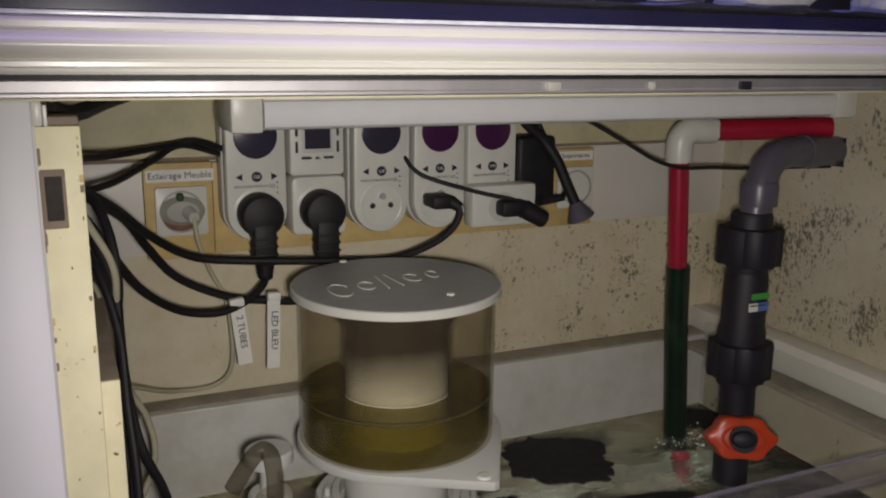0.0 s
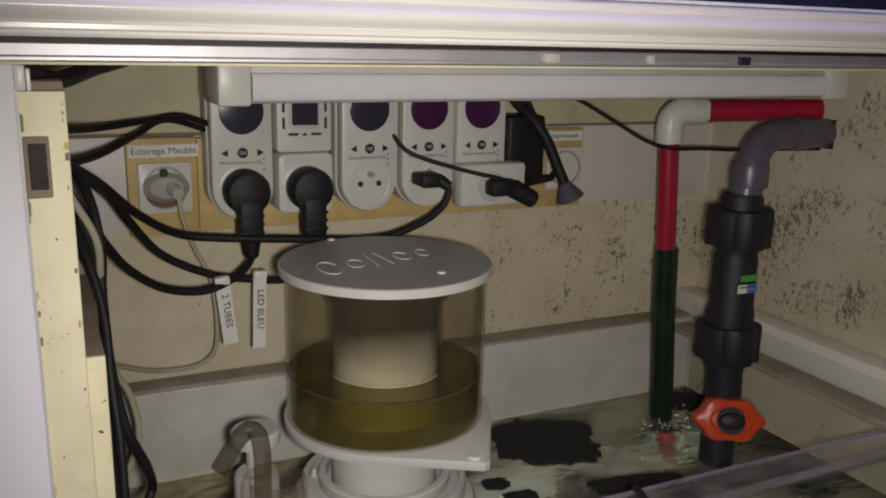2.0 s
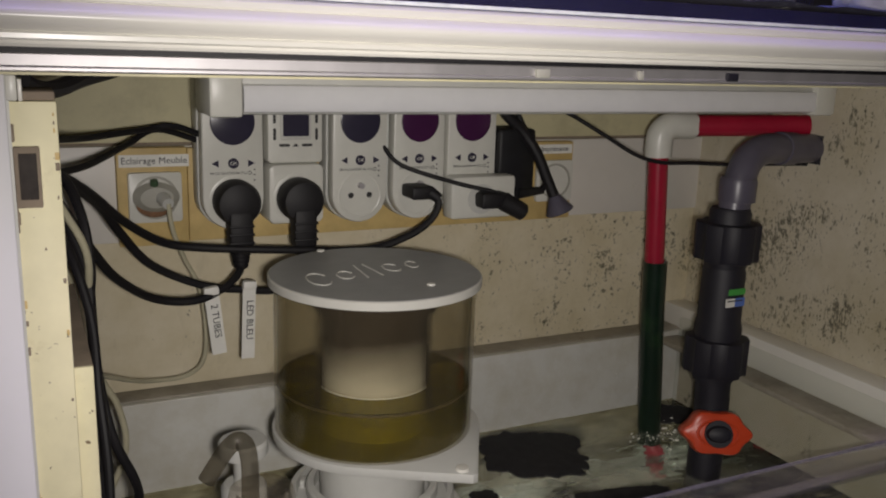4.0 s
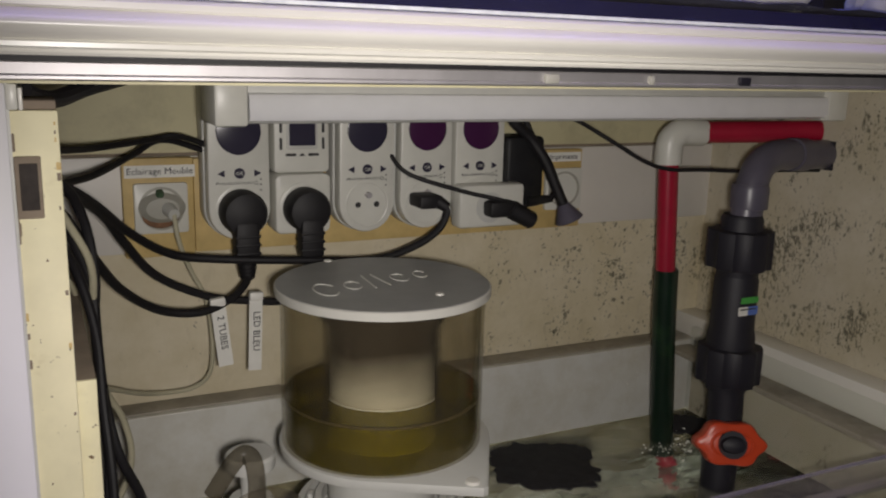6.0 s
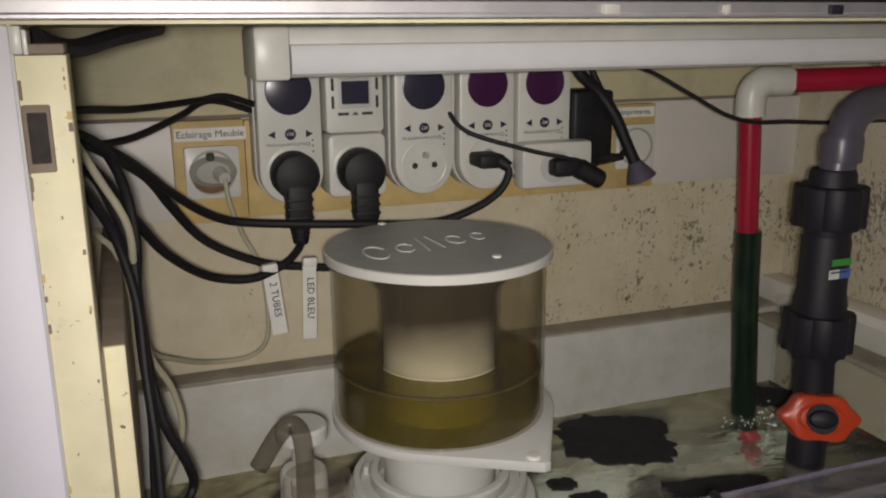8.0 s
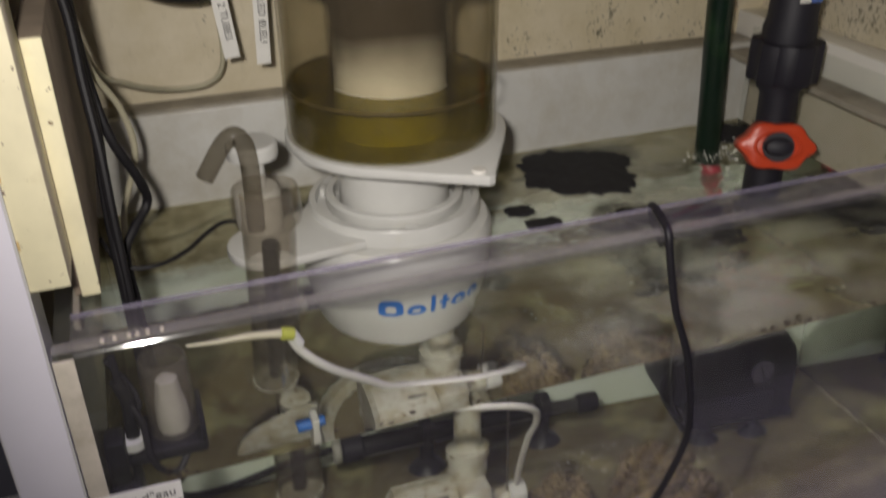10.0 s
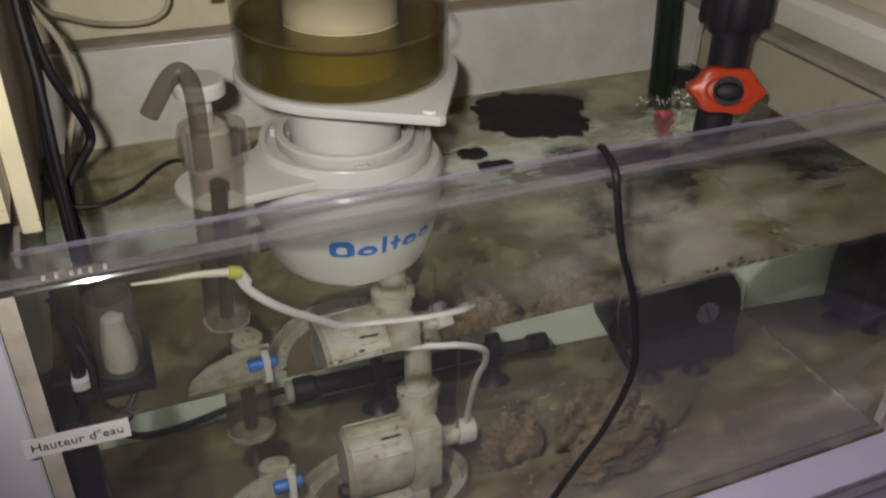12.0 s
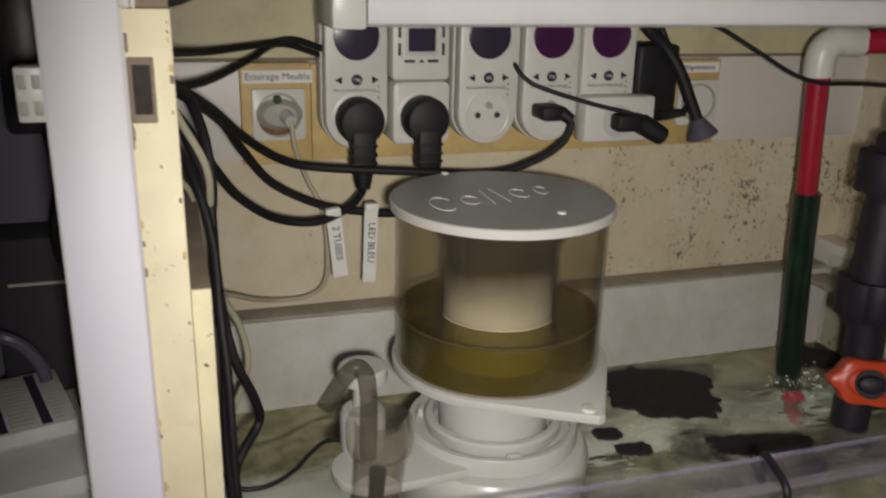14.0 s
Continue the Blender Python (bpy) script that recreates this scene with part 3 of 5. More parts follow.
part("algae_film", box(XL + 0.009, XR - 0.009, YB - 0.0095, YB - 0.0081, BOTTOM + 0.0005, WATER - 0.003), GROWTH, sump, "pale green algae with brown growth above")
part("corner_seam", box(XL - 0.0006, XL + 0.0095, YF - 0.0007, YF + 0.001, BOTTOM, TOP - 0.004, 0.0004), SEAM, sump, "beige silicone corner seam")
part("corner_seam", box(XR - 0.0095, XR + 0.0006, YF - 0.0007, YF + 0.001, BOTTOM, TOP - 0.004, 0.0004), SEAM, sump)
# thin glossy tube added only to draw a reflected highlight line
part("highlight_bead", tube([(XL + 0.0085, YF + 0.0096, TOP - 0.0088), (0.0, YF + 0.0098, TOP - 0.0090), (XR - 0.0085, YF + 0.0096, TOP - 0.0088)], 0.0016, 8, 8), BRACE, sump, "added clear bead for a highlight line under the bracing strip")
# the lilac in this edge's colour stands for reflected violet tank light
part("brace_edge", box(XL + 0.0083, XR - 0.0083, -0.3768, -0.3758, TOP - 0.0034, TOP - 0.0003), GLASSEDGE, sump, "polished glass edge with a painted lilac sheen")
# uneven pale cover in the material imitates highlights along the pane's top
part("front_edge", box(XL, XR, YF - 0.0006, YF + 0.0084, TOP + 0.0002, TOP + 0.0016, 0.0006), BRIGHTEDGE, sump, "shiny polished top edge of the front pane with a painted pale sheen")
part("back_pane", box(XL, XR, YB - 0.008, YB, BOTTOM - 0.002, 0.5590, 0.0008), BACKGLASS, sump, "whitened back pane")
part("back_rim", box(XL, XR, YB + 0.0005, -0.0045, 0.545, 0.5600, 0.0008), RIM, sump, "grimy back rim")
part("side_rim", box(XR + 0.0005, 0.4598, -0.40, -0.0010, 0.5500, 0.5850, 0.001), TRIM, sump, "white filler strip")
part("side_brace", box(XR - 0.040, XR - 0.0085, -0.375, YB - 0.0085, 0.5480, 0.5540, 0.0008), RIM, sump, "grimy side bracing strip")
part("side_brace", box(XL + 0.0085, XL + 0.012, -0.375, YB - 0.0085, 0.5640, 0.5705, 0.0008), RIM, sump)
# small beige blocks imitate the reflection and glitter at the left end
for x in (-0.262, -0.256, -0.249, -0.245, -0.240, -0.233):
    part("glint_bead", box(x, x + 0.0020, YF + 0.0010, YF + 0.005, TOP + 0.0010, TOP + 0.0024, 0.0005), SEAM, sump)
for k in range(88):
    x = random.gauss(0.205, 0.045) if k < 70 else random.gauss(-0.14, 0.075)
    x = min(max(x, XL + 0.02), XR - 0.02)
    r = 0.0004 + 0.0010 * random.random() ** 2
    sp = bmesh.new()
    bmesh.ops.create_icosphere(sp, subdivisions=1, radius=r, matrix=Matrix.Translation((x, YF + 0.0085, WATER + 0.0022 + abs(random.gauss(0, 0.0032)))) @ Matrix.Diagonal((1.7, 0.4, 1, 1)))
    part("dirt_crumb", sp, CRUMB, sump)
for p in PANES:
    p.visible_shadow = False
lab = thing("water_level_label", "white paper strip marking the water height on the glass", "label", (-0.2655, YF - 0.001, 0.470))
lt = Matrix.Translation((-0.2655, YF - 0.0006, 0.4725)) @ pose(0, 0, 0, 0, 1.5, 0)
part("strip", box(-0.0275, 0.0275, -0.0002, 0.0003, -0.0068, 0.0068, m=lt), PAPER, lab)
part("letters", writing('Hauteur d"eau', 0.0082, lt @ facing(0, -0.0006, 0)), INK, lab, "black printed words")

wb = box(XL + 0.0088, XR - 0.0088, YF + 0.0088, YB - 0.0075, BOTTOM - 0.0015, WATER)
water = solid("water", wb, SURFACE, "murky still water in the sump", "water", kind="structure", smooth=False)
water.visible_shadow = False
water.data.materials.append(STILL)
for face in water.data.polygons:
    face.material_index = 0 if face.normal.z > 0.5 else 1
own = bmesh.new()
for depth, shift in ((0.0025, 0.0), (0.0065, 0.4)):
    layer = bmesh.new()
    bmesh.ops.create_grid(layer, x_segments=44, y_segments=34, size=0.5, matrix=Matrix.Translation((0.195, -0.221, WATER - depth)) @ Matrix.Diagonal((0.42, 0.358, 1, 1)))
    for v in layer.verts:
        v.co.z += 0.0016 * noise.noise(v.co * 22 + Vector((shift, 0, 0)))
    joined(own, layer)
cloud_ = solid("bubble_cloud", own, BUBBLES, "milky swirls of fine bubbles under the water surface", "bubbles", kind="stuff")
cloud_.visible_shadow = False

# ---- sockets and timers on the back panel ----
sockets = thing("socket_board", "pine backing board for the row of wall sockets", "board", (0.0, -0.008, 0.70))
part("board", box(-0.1535, 0.2645, -0.015, -0.0035, 0.7035, 0.7895, 0.001), WOOD, sockets)
part("end_board", box(-0.2145, -0.1540, -0.016, -0.0035, 0.7015, 0.7905, 0.001), WOOD, sockets)
for nm, x0, x1 in (("label", -0.2125, -0.1525),):
    tag = thing("socket_label", "white printed label over the cabinet light socket", "label", (-0.1825, -0.0165, 0.779))
    part("strip", box(x0, x1, -0.0168, -0.0161, 0.7735, 0.7845), PAPER, tag)
    part("letters", writing("Eclairage Meuble", 0.0084, facing(-0.1825, -0.0171, 0.7790)), INK, tag, "black printed words")
tag = thing("printer_label", "white printed label over the far socket", "label", (0.240, -0.0155, 0.781))
part("strip", box(0.2180, 0.2625, -0.0158, -0.0151, 0.7765, 0.7865), PAPER, tag)
part("letters", writing("Imprimante", 0.0076, facing(0.2400, -0.0161, 0.7815)), INK, tag, "black printed words")


def wall_socket(x, z, size, label):
    ob = thing("wall_socket", label, "socket", (x, -0.016, z), group="wall sockets")
    part("cover", upright(rounded(size, size * 0.98, 0.003), x, -0.0215, z, 0.0053, 0.0008), PLASTIC, ob)
    part("well", lathe([(0.0195, 0), (0.0195, 0.0012), (0.0175, 0.0016), (0.0165, -0.002)], m=Matrix.Translation((x, -0.0213, z)) @ pose(0, 0, 0, 90), seg=28), DULL, ob, "greyish round well")
    return ob


s1 = wall_socket(-0.183, 0.7465, 0.046, "white wall socket with a scorched lower edge")
part("scorch", lathe([(0.0160, 0), (0.0150, 0.0008), (0.0, 0.0010)], m=Matrix.Translation((-0.1840, -0.0231, 0.7405)) @ pose(0, 0, 0, 90) @ Matrix.Diagonal((1, 0.72, 1, 1)), seg=20), BURN, s1, "brown scorched plastic")
wall_socket(0.2385, 0.7470, 0.046, "white wall socket half hidden by an adapter")
plug_w = thing("flat_plug", "grey flat plug with a white cable", "plug", (-0.183, -0.024, 0.75))
part("body", lathe([(0.0, 0), (0.014, 0.0), (0.0195, 0.003), (0.020, 0.007), (0.014, 0.012), (0.0, 0.013)], m=Matrix.Translation((-0.1835, -0.0235, 0.7485)) @ pose(0, 0, 0, 90) @ Matrix.Diagonal((1, 0.66, 1, 1)), seg=28), DULL, plug_w)
part("knob", rod((-0.1850, -0.030, 0.7560), (-0.1855, -0.033, 0.7640), 0.0042, 0.0032, 14), plain("dull_green_plastic", (0.06, 0.11, 0.055), 0.5), plug_w, "dull green grip")
part("cable_neck", rod((-0.1790, -0.034, 0.7480), (-0.1760, -0.047, 0.7450), 0.0065, 0.0050, 16), GREYWHITE, plug_w)

H1, H2 = 0.7205, 0.866


def timer_outline(w):
    r = w / 2
    out = [(r * math.cos(radians(a)), 0.7205 + r + r * math.sin(radians(a))) for a in range(180, 361, 12)]
    out += [(r * 0.985, H2 - 0.012), (r * 0.82, H2), (-r * 0.82, H2), (-r * 0.985, H2 - 0.012)]
    return out


def plug_timer(x, screen, label):
    """A digital plug-in timer: body, round screen, three buttons, socket well, print."""
    ob = thing("plug_timer", label, "timer", (x, -0.05, H1), group="plug-in timers")
    part("body", extruded(timer_outline(0.0545), 0.0165, 0.0022, Matrix.Translation((x, -0.0540, 0)) @ FRONT), PLASTIC, ob)
    part("back_shell", extruded([(u * 1.05, 0.788 + (w - 0.788) * 1.02) for u, w in timer_outline(0.0545)], 0.0225, 0.001, Matrix.Translation((x, -0.0376, 0)) @ FRONT), GREYWHITE, ob)
    lens = part("screen", lathe([(0.0205, 0), (0.0203, 0.0012), (0.0190, 0.0016), (0.0, 0.0018)], m=Matrix.Translation((x, -0.0536, 0.8165)) @ pose(0, 0, 0, 90) @ Matrix.Diagonal((0.96, 1, 1, 1)), seg=36), screen, ob, "dark round screen")
    part("ok_button", lathe([(0.0048, 0), (0.0046, 0.0014), (0.0, 0.0017)], m=Matrix.Translation((x, -0.0538, 0.780)) @ pose(0, 0, 0, 90), seg=20), SCREEN, ob)
    part("button_print", writing("OK", 0.0045, facing(x, -0.0558, 0.780)), PLASTIC, ob)
    for s in (-1, 1):
        part("arrow_button", extruded([(s * 0.0190, 0.780), (s * 0.0130, 0.7832), (s * 0.0130, 0.7768)], 0.0012, 0, Matrix.Translation((x, -0.0549, 0)) @ FRONT), SCREEN, ob)
    pr = bmesh.new()
    writing("PROG", 0.0034, facing(x - 0.0160, -0.0542, 0.7712), pr)
    writing("ON/OFF/AUTO", 0.0034, facing(x + 0.0005, -0.0542, 0.7712), pr)
    lathe([(0.0018, 0), (0.0018, 0.0003), (0.0013, 0.0003), (0.0013, 0)], m=Matrix.Translation((x + 0.0145, -0.0540, 0.7712)) @ pose(0, 0, 0, 90), seg=14, bm=pr, closed=True)
    for z in (0.7735, 0.7690, 0.7640):
        box(x + 0.0180, x + 0.0193, -0.0543, -0.0539, z, z + 0.0014, bm=pr)
    part("print", pr, INK, ob, "small black print")
    part("well_rim", lathe([(0.0222, -0.001), (0.0222, 0.0006), (0.0205, 0.0010), (0.0195, 0.0006), (0.0195, -0.001)], m=Matrix.Translation((x, -0.0541, 0.7468)) @ pose(0, 0, 0, 90), seg=36, closed=True), PLASTIC, ob)
    part("well", lathe([(0.0194, 0), (0.0194, 0.0003), (0.0, 0.0004)], m=Matrix.Translation((x, -0.0540, 0.7468)) @ pose(0, 0, 0, 90), seg=36), PLASTIC, ob)
    for s in (-1, 1):
        part("pin_hole", lathe([(0.0028, 0), (0.0, 0.0003)], m=Matrix.Translation((x + s * 0.0092, -0.0546, 0.7468)) @ pose(0, 0, 0, 90), seg=14), INK, ob)
    pin = part("earth_pin", rod((x, -0.0545, 0.7560), (x, -0.0600, 0.7562), 0.0029, None, 14), ALU, ob, "metal earth pin")
    return ob


timers = [plug_timer(-0.1205, SCREEN, "white plug-in timer with a dark screen and a black plug"),
          plug_timer(-0.0015, SCREEN, "white plug-in timer with an empty socket"),
          plug_timer(0.0595, PURPLE, "white plug-in timer with a purplish screen and an angled plug"),
          plug_timer(0.1170, PURPLE, "white plug-in timer with a purplish screen and a white adapter")]

x = -0.0635
led_timer = thing("led_timer", "square white plug-in timer with a small display", "timer", (x, -0.05, 0.722), group="plug-in timers")
part("lower_body", upright(rounded(0.0515, 0.0545, 0.006), x, -0.0560, 0.7505, 0.040, 0.0025), PLASTIC, led_timer)
part("upper_body", upright(rounded(0.0515, 0.086, 0.004), x, -0.0525, 0.8215, 0.0365, 0.0025), PLASTIC, led_timer)
part("display_frame", upright(rounded(0.0285, 0.0255, 0.002), x, -0.0538, 0.8125, 0.0014, 0.0004), GREYWHITE, led_timer)
part("display", upright(rounded(0.0240, 0.0195, 0.001), x, -0.0544, 0.8130, 0.0010), SCREEN, led_timer, "dark blue display")
for s in (-1, 1):
    for z in (0.8200, 0.8050):
        part("side_key", upright(rounded(0.0022, 0.0105, 0.0008), x + s * 0.0195, -0.0537, z, 0.0014), INK, led_timer)
    part("bottom_key", upright(rounded(0.0095, 0.0024, 0.0008), x + s * 0.0105, -0.0537, 0.7950, 0.0014), INK, led_timer)
part("arrow_key", extruded([(x - 0.003, 0.7938), (x + 0.003, 0.7938), (x, 0.7965)], 0.0012, 0, Matrix.Translation((0, -0.0537, 0)) @ FRONT), INK, led_timer)
part("letters", writing("LED", 0.0072, facing(x, -0.0530, 0.8305)), INK, led_timer)
part("well_rim", lathe([(0.0235, -0.001), (0.0235, 0.0012), (0.0205, 0.0018), (0.0195, 0.0010), (0.0195, -0.001)], m=Matrix.Translation((x, -0.0561, 0.7470)) @ pose(0, 0, 0, 90), seg=36, closed=True), PLASTIC, led_timer)


def round_plug(x, y, z, label):
    """A black moulded plug: round head, tapered stem hanging down, grip ribs."""
    ob = thing("black_plug", label, "plug", (x, y, z), group="black round plugs")
    head_ = lathe([(0.0, 0), (0.0195, 0.0), (0.0200, 0.004), (0.0200, 0.017), (0.0175, 0.023), (0.010, 0.0255), (0.0, 0.026)], m=Matrix.Translation((x, y, z)) @ pose(0, 0, 0, 90), seg=36)
    part("head", head_, BLACK, ob)
    part("stem", box(x - 0.0100, x + 0.0112, y - 0.027, y - 0.007, z - 0.042, z - 0.006, 0.004), BLACK, ob)
    for k in range(3):
        part("grip_rib", box(x - 0.0105, x + 0.0117, y - 0.0276, y - 0.0085, z - 0.020 - 0.0075 * k, z - 0.0175 - 0.0075 * k, 0.0010), BLACK, ob)
    for k in range(4):
        part("relief_ring", rod((x + 0.001, y - 0.0167, z - 0.0440 - 0.0035 * k), (x + 0.001, y - 0.0166, z - 0.0455 - 0.0035 * k), 0.0086 - 0.0006 * k, None, 16), BLACK, ob)
    part("strain_relief", rod((x + 0.001, y - 0.017, z - 0.036), (x + 0.0015, y - 0.016, z - 0.058), 0.0082, 0.0060, 16, bevel=0.001), BLACK, ob)
    return ob


round_plug(-0.1205, -0.0552, 0.7470, "black round plug in the first timer")
round_plug(-0.0635, -0.0575, 0.7470, "black round plug in the square timer")
ap = thing("angled_plug", "small black angled plug", "plug", (0.056, -0.06, 0.752), group="flat black plugs")
part("body", box(0.0400, 0.0640, -0.0850, -0.0550, 0.7445, 0.7570, 0.003), BLACK, ap)
part("neck", rod((0.0600, -0.080, 0.7510), (0.0680, -0.084, 0.7450), 0.0062, 0.0050, 14), BLACK, ap)
ad = thing("white_adapter", "white multi-way adapter plugged into the last timer", "adapter", (0.12, -0.065, 0.7225))
part("body", box(0.0850, 0.1570, -0.0760, -0.0550, 0.7215, 0.7640, 0.004), PLASTIC, ad)
part("well", lathe([(0.0150, 0), (0.0150, 0.0008), (0.0135, 0.0010), (0.0, 0.0006)], m=Matrix.Translation((0.118, -0.0758, 0.7415)) @ pose(0, 0, 0, 90), seg=28), GREYWHITE, ad)
fp = thing("flat_plug", "black flat plug lying in the white adapter", "plug", (0.13, -0.08, 0.74), group="flat black plugs")
part("body", box(0.1090, 0.1390, -0.0950, -0.0765, 0.7340, 0.7500, 0.004), BLACK, fp)
part("grip", rod((0.1330, -0.0900, 0.7420), (0.1570, -0.0950, 0.7285), 0.0095, 0.0085, 16, bevel=0.002), BLACK, fp)
bk = thing("black_adapter", "black power adapter on the socket board", "adapter", (0.166, -0.04, 0.735))
part("body", box(0.1450, 0.1880, -0.0600, -0.0155, 0.7370, 0.8080, 0.004), PUMPBLACK, bk)
part("foot", rod((0.1700, -0.058, 0.742), (0.1990, -0.060, 0.7440), 0.0062, 0.0035, 12), PUMPBLACK, bk)
gc = thing("jack_cone", "grey plastic cone at the end of a thick black lead", "plug", (0.212, -0.07, 0.727))
part("cone", rod((0.2060, -0.071, 0.7400), (0.2130, -0.074, 0.7230), 0.0065, 0.0150, 20, bevel=0.001), GREY, gc)

# ---- cables ----
def cable(points, r, material, label, seg=10):
    return solid("cable", tube(points, r, seg), material, label, "cable", group="cables")


BL = "thick black power cable hanging from the back panel"
cable([(-0.290, -0.240, 0.816), (-0.277, -0.200, 0.818), (-0.244, -0.120, 0.811), (-0.195, -0.060, 0.811), (-0.172, -0.050, 0.813), (-0.145, -0.037, 0.804)], 0.0027, BLACK, "black cable running behind the first timer")
cable([(-0.290, -0.220, 0.795), (-0.278, -0.200, 0.795), (-0.246, -0.140, 0.793), (-0.210, -0.070, 0.800), (-0.184, -0.050, 0.810), (-0.145, -0.033, 0.798)], 0.0027, BLACK, "black cable crossing another behind the first timer")
cable([(-0.290, -0.240, 0.812), (-0.276, -0.220, 0.804), (-0.261, -0.200, 0.792), (-0.245, -0.170, 0.776), (-0.222, -0.130, 0.749), (-0.191, -0.100, 0.724), (-0.157, -0.090, 0.714), (-0.076, -0.088, 0.706), (-0.005, -0.085, 0.701), (0.036, -0.085, 0.711), (0.059, -0.085, 0.725), (0.067, -0.085, 0.740), (0.064, -0.083, 0.748)], 0.0035, BLACK, BL)
cable([(-0.290, -0.250, 0.812), (-0.277, -0.230, 0.803), (-0.261, -0.200, 0.789), (-0.239, -0.150, 0.765), (-0.223, -0.120, 0.737), (-0.199, -0.100, 0.705), (-0.159, -0.090, 0.682), (-0.123, -0.085, 0.673), (-0.086, -0.080, 0.669), (-0.063, -0.073, 0.685), (-0.062, -0.073, 0.695)], 0.0035, BLACK, BL)
cable([(-0.290, -0.260, 0.805), (-0.276, -0.240, 0.792), (-0.265, -0.210, 0.773), (-0.246, -0.170, 0.734), (-0.228, -0.140, 0.705), (-0.199, -0.110, 0.679), (-0.166, -0.100, 0.671), (-0.139, -0.090, 0.677), (-0.124, -0.080, 0.686), (-0.1192, -0.0715, 0.693)], 0.0035, BLACK, BL)
cable([(-0.285, -0.260, 0.812), (-0.272, -0.240, 0.805), (-0.262, -0.220, 0.792), (-0.254, -0.210, 0.766), (-0.251, -0.210, 0.734), (-0.253, -0.210, 0.706), (-0.2525, -0.220, 0.684), (-0.250, -0.230, 0.650), (-0.244, -0.235, 0.617), (-0.232, -0.230, 0.584), (-0.2295, -0.222, 0.562), (-0.242, -0.236, 0.549), (-0.2495, -0.246, 0.536), (-0.2480, -0.258, 0.505), (-0.246, -0.262, 0.440)], 0.0033, BLACK, "black cable looping down into the sump")
cable([(-0.285, -0.260, 0.795), (-0.272, -0.240, 0.785), (-0.264, -0.230, 0.767), (-0.2545, -0.225, 0.734), (-0.2535, -0.228, 0.705), (-0.2530, -0.236, 0.670), (-0.2510, -0.248, 0.627), (-0.2530, -0.260, 0.589), (-0.2530, -0.275, 0.540), (-0.252, -0.280, 0.450)], 0.0036, BLACK, "black cable hanging along the partition board")
cable([(-0.283, -0.270, 0.790), (-0.272, -0.256, 0.770), (-0.262, -0.242, 0.744), (-0.2540, -0.242, 0.704), (-0.2528, -0.250, 0.660), (-0.2508, -0.262, 0.620), (-0.2508, -0.272, 0.570), (-0.250, -0.285, 0.470)], 0.0030, BLACK, "black cable hanging along the partition board")
cable([(-0.280, -0.262, 0.810), (-0.268, -0.250, 0.783), (-0.2545, -0.240, 0.750), (-0.2540, -0.215, 0.704), (-0.250, -0.200, 0.656), (-0.236, -0.180, 0.618), (-0.232, -0.170, 0.578), (-0.249, -0.160, 0.524), (-0.250, -0.158, 0.47)], 0.0024, CABLEW, "yellowed white cable hanging into the sump")
cable([(-0.176, -0.046, 0.745), (-0.173, -0.045, 0.722), (-0.163, -0.040, 0.693), (-0.149, -0.040, 0.659), (-0.147, -0.040, 0.603), (-0.162, -0.040, 0.583), (-0.197, -0.050, 0.585), (-0.228, -0.080, 0.603), (-0.250, -0.120, 0.632), (-0.262, -0.180, 0.715), (-0.275, -0.2, 0.74)], 0.0021, CABLEW, "thin yellowed white cable drooping from the scorched socket")
cable([(0.022, -0.052, 0.793), (0.030, -0.062, 0.780), (0.047, -0.070, 0.771), (0.091, -0.080, 0.758), (0.125, -0.088, 0.750), (0.140, -0.090, 0.742)], 0.0021, BLACK, "thin black cable drooping to the white adapter")
cable([(0.165, -0.12, 0.866), (0.171, -0.100, 0.838), (0.203, -0.100, 0.825), (0.240, -0.110, 0.804), (0.270, -0.118, 0.787), (0.299, -0.122, 0.779), (0.337, -0.125, 0.778), (0.378, -0.130, 0.776), (0.420, -0.150, 0.778), (0.459, -0.165, 0.779)], 0.0020, BLACK, "thin black cable strung across to the side wall")
cable([(0.140, -0.058, 0.845), (0.150, -0.060, 0.824), (0.170, -0.060, 0.807), (0.186, -0.065, 0.784), (0.197, -0.068, 0.760), (0.2065, -0.071, 0.739)], 0.0056, BLACK, "thick black lead bent over the adapter")
cable([(0.160, -0.056, 0.835), (0.176, -0.058, 0.805), (0.196, -0.056, 0.780), (0.204, -0.058, 0.755), (0.196, -0.062, 0.744)], 0.0030, BLACK, "black lead beside the adapter")
cable([(-0.228, -0.240, 0.8670), (-0.236, -0.256, 0.8655), (-0.2538, -0.280, 0.8615), (-0.268, -0.308, 0.8575), (-0.277, -0.330, 0.8580), (-0.285, -0.348, 0.8630)], 0.0048, BLACK, "thick black hose under the top board")
cable([(-0.262, -0.262, 0.560), (-0.2520, -0.2560, 0.534), (-0.2308, -0.2561, 0.530), (-0.2095, -0.2428, 0.530), (-0.1938, -0.2218, 0.530), (-0.1794, -0.2081, 0.530), (-0.165, -0.205, 0.527)], 0.0017, BLACK, "thin black cable over the water")
